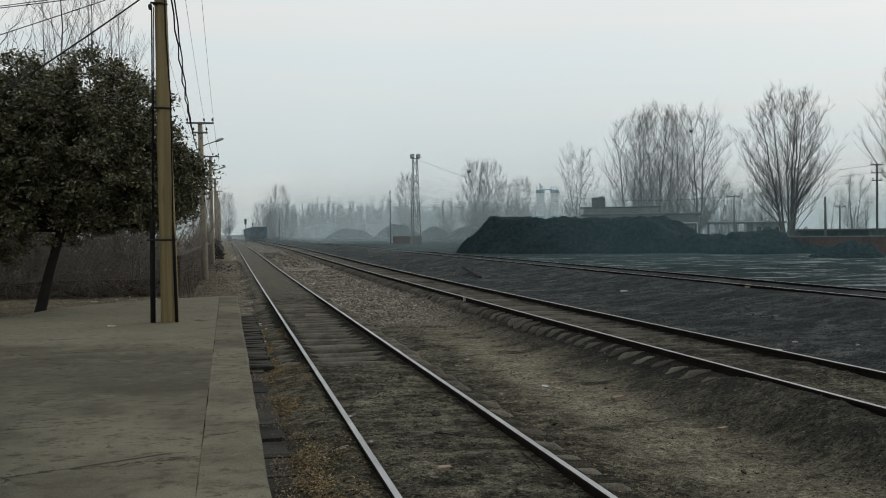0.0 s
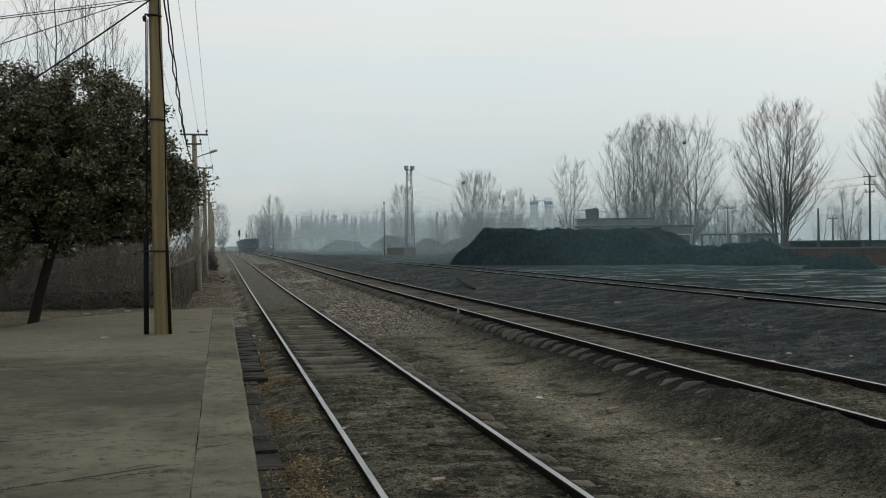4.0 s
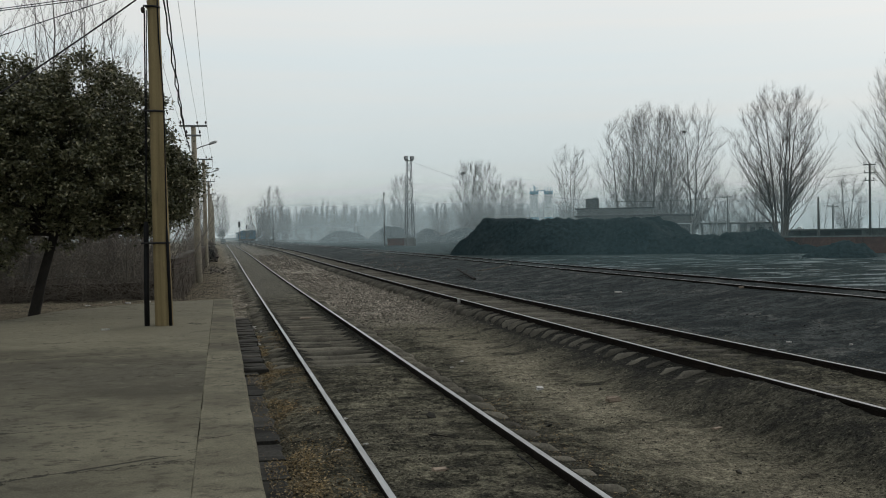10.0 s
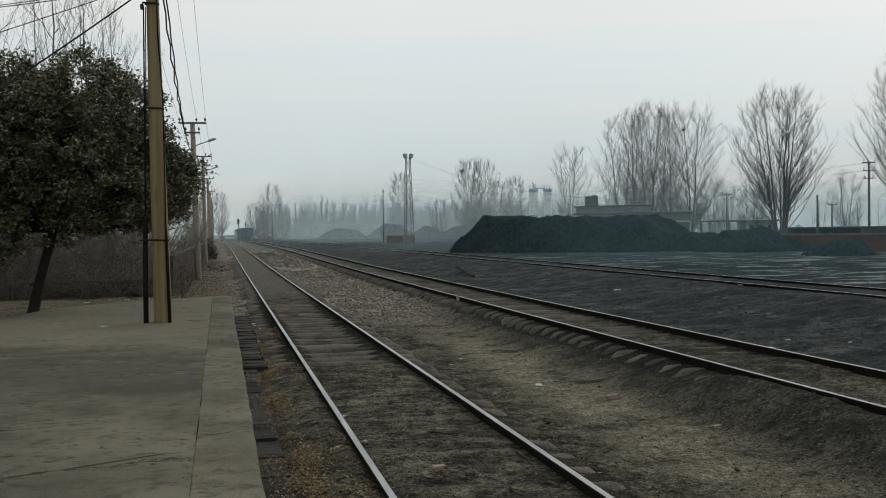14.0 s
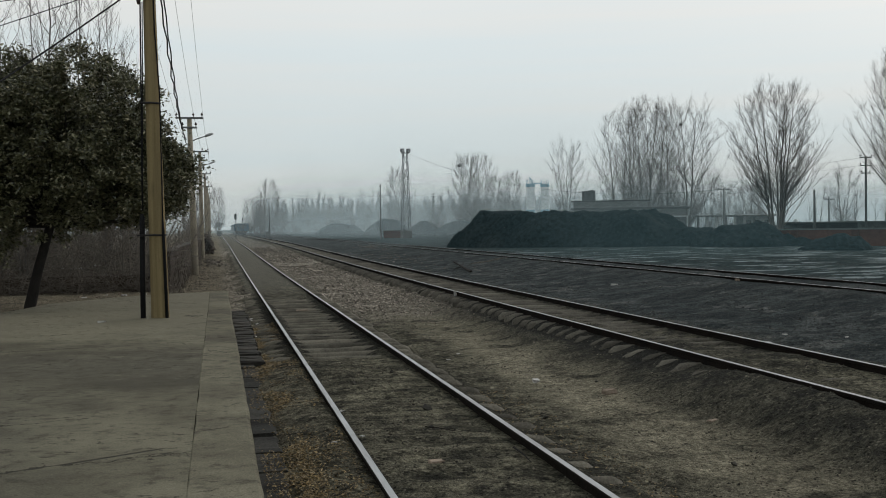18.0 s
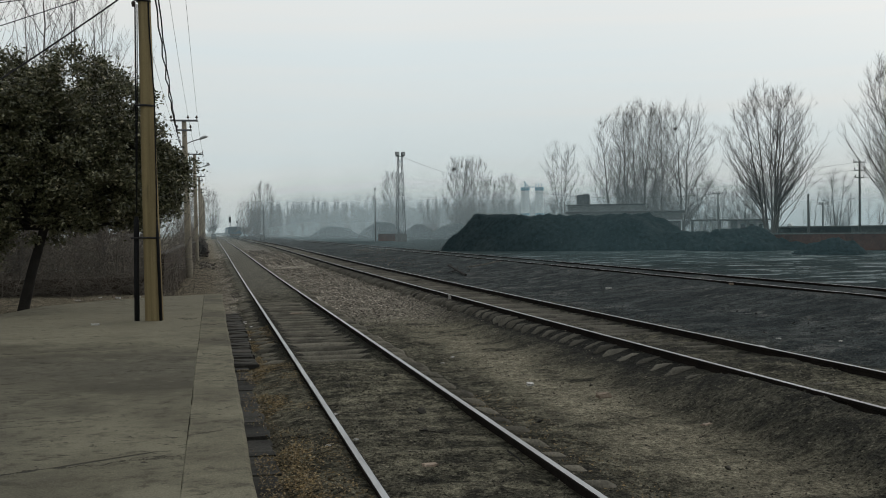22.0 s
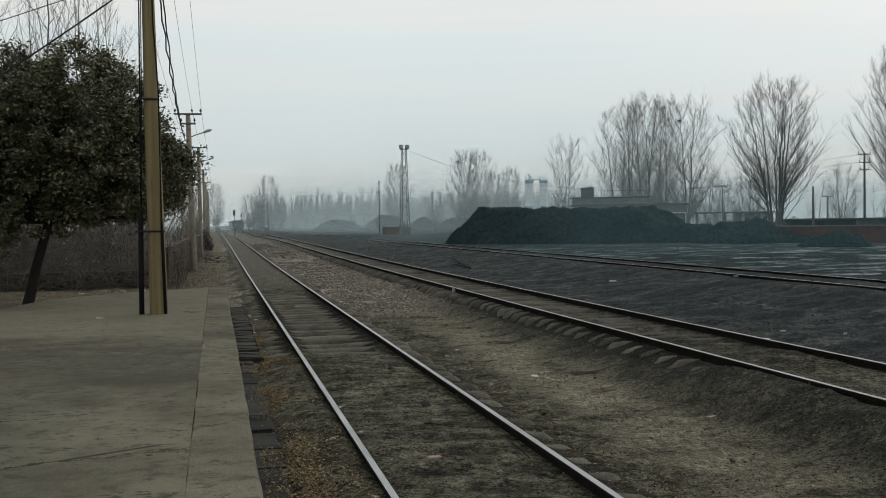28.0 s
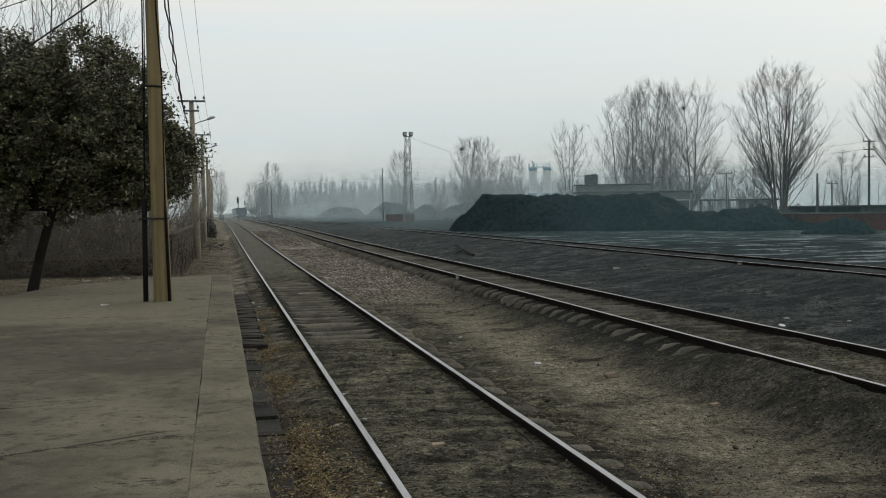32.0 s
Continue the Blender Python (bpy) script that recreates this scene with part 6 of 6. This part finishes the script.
scrap("litter", 5.17, 10.33, 0.12, 0.06, 0.018, RED_BRICK, "half-buried brick in the dirt", "brick", 93, 25)
scrap("litter", 2.05, 26.5, 0.28, 0.16, 0.05, RED_BRICK, "faded red scrap between the rails", "litter", 61, 5)


rng_bits = random.Random(404)
for k in range(30):
    s0 = rng_bits.uniform(0.04, 0.10)
    scrap("litter", rng_bits.uniform(0.32, 0.85), rng_bits.uniform(19.0, 25.5), s0, s0 * 0.7, s0 * 0.35, PAPER, "scrap of dirty white litter beside the platform", "litter", 200 + k, k * 53)
for x, y, s0 in ((2.21, 11.18, 0.12), (2.28, 14.01, 0.07), (2.05, 10.2, 0.06), (1.65, 13.1, 0.08), (3.5, 11.0, 0.07), (4.4, 8.4, 0.08), (5.0, 13.4, 0.07)):
    lump = scatter("clod", ROCK, [(0, 0, 0)], [s0 * 0.5], PLANK, int(x * 90))
    lump.location = (x, y, float(height(x, y)) + s0 * 0.12)
    tagged(lump, "dark clod of cinder lying in the dirt", "clod")


def stick(points, r):
    v, f = [], []
    pts = [(x, y, float(height(x, y)) + 0.015 + 0.01 * k) for k, (x, y) in enumerate(points)]
    tube(v, f, pts, [r, r * 0.8, r * 0.5], 5, True)
    tagged(mesh_object("stick", v, f, BARK), "thin dry stick lying between the rails", "stick")


stick([(2.57, 9.02), (2.56, 8.67), (2.52, 8.32)], 0.009)
stick([(1.99, 10.19), (2.10, 10.06), (2.21, 9.83)], 0.006)


def dead_branch():
    v, f = [], []
    z = float(height(9.6, 40.5))
    tube(v, f, [(11.2, 48.6, z + 0.12), (10.4, 46.0, z + 0.20), (10.0, 43.0, z + 0.14), (9.6, 39.4, z + 0.02)], [0.02, 0.035, 0.045, 0.06], 6, True)
    tube(v, f, [(10.3, 43.6, z + 0.22), (10.0, 42.6, z + 0.10), (9.5, 42.0, z + 0.02)], [0.03, 0.022, 0.012], 5, True)
    tagged(mesh_object("dead_branch", v, f, BARK), "dry dead branch lying on the coal-black ground", "branch")


dead_branch()


def plastic_bag():
    """A crumpled, half-filled bag, flat in its own x-z plane."""
    rng = random.Random(12)
    bm = bmesh.new()
    bmesh.ops.create_icosphere(bm, subdivisions=3, radius=1)
    for v in bm.verts:
        r = 1 + 0.35 * noise.noise(v.co * 1.9) + 0.2 * noise.noise(v.co * 4.6)
        v.co = Vector((v.co.x * 0.060 * r, v.co.y * 0.014 * r + 0.014 * noise.noise(v.co * 3.3), (v.co.z * 0.058 + (0.010 if v.co.z > 0 else 0)) * r))
    bag = part("plastic_bag", bm, BAG, smooth=True)
    return tagged(bag, "crumpled white plastic bag blown along beside the second track", "plastic bag")


BAG_THING = plastic_bag()


def haze_sheets():
    # each stand-in haze sheet slants up and away, thinner over open tracks than yard
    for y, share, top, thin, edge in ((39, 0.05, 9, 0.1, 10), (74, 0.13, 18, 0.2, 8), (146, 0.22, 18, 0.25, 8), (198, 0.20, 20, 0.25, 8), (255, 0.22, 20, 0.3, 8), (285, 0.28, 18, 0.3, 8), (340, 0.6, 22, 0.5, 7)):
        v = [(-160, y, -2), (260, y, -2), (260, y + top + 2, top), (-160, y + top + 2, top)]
        ob = mesh_object("haze", v, [(0, 1, 2, 3)], haze_sheet_material("haze_sheet", share, top, thin, edge, (0.55, 0.90, 0.98) if y < 50 else (0.76, 0.90, 0.935)))
        tagged(ob, "tinted see-through sheet standing in for haze over the railway yard", "haze", kind="structure")


haze_sheets()


def motions():
    rows = [0, 3, 6, 9, 12, 15, 18, 21, 24, 27, 30, 32]
    for k, wagon in enumerate(TRAIN):
        walk(wagon, [(t, pose(6.94, 231 + 3.75 * t - 0.013 * t * t + 13.9 * k, 0.585)) for t in rows])

    # the bag lies flat, is lifted on edge by a gust, tumbles on and drops
    g = float(height(8.40, 14.85))
    rest = pose(8.37, 14.85, g + 0.030, 80, 0, -20)
    walk(BAG_THING, [
        (0, rest), (20, rest), (30.9, rest),
        (31.1, pose(8.37, 14.87, g + 0.040, 68, 2, -18)), (31.3, pose(8.38, 14.90, g + 0.08, 45, 10, -14)), (31.4, pose(8.41, 14.92, g + 0.12, 22, 26, -10)), (31.5, pose(8.46, 14.94, g + 0.15, 4, 32, -6)),
        (31.6, pose(8.53, 14.96, g + 0.16, 0, 18, 0)), (31.7, pose(8.57, 14.98, g + 0.15, -8, 0, 10)), (31.8, pose(8.60, 14.97, g + 0.12, -30, 0, 18)), (31.9, pose(8.62, 14.94, g + 0.075, -55, 0, 26)), (32, pose(8.62, 14.90, g + 0.032, -76, 0, 35))])


motions()
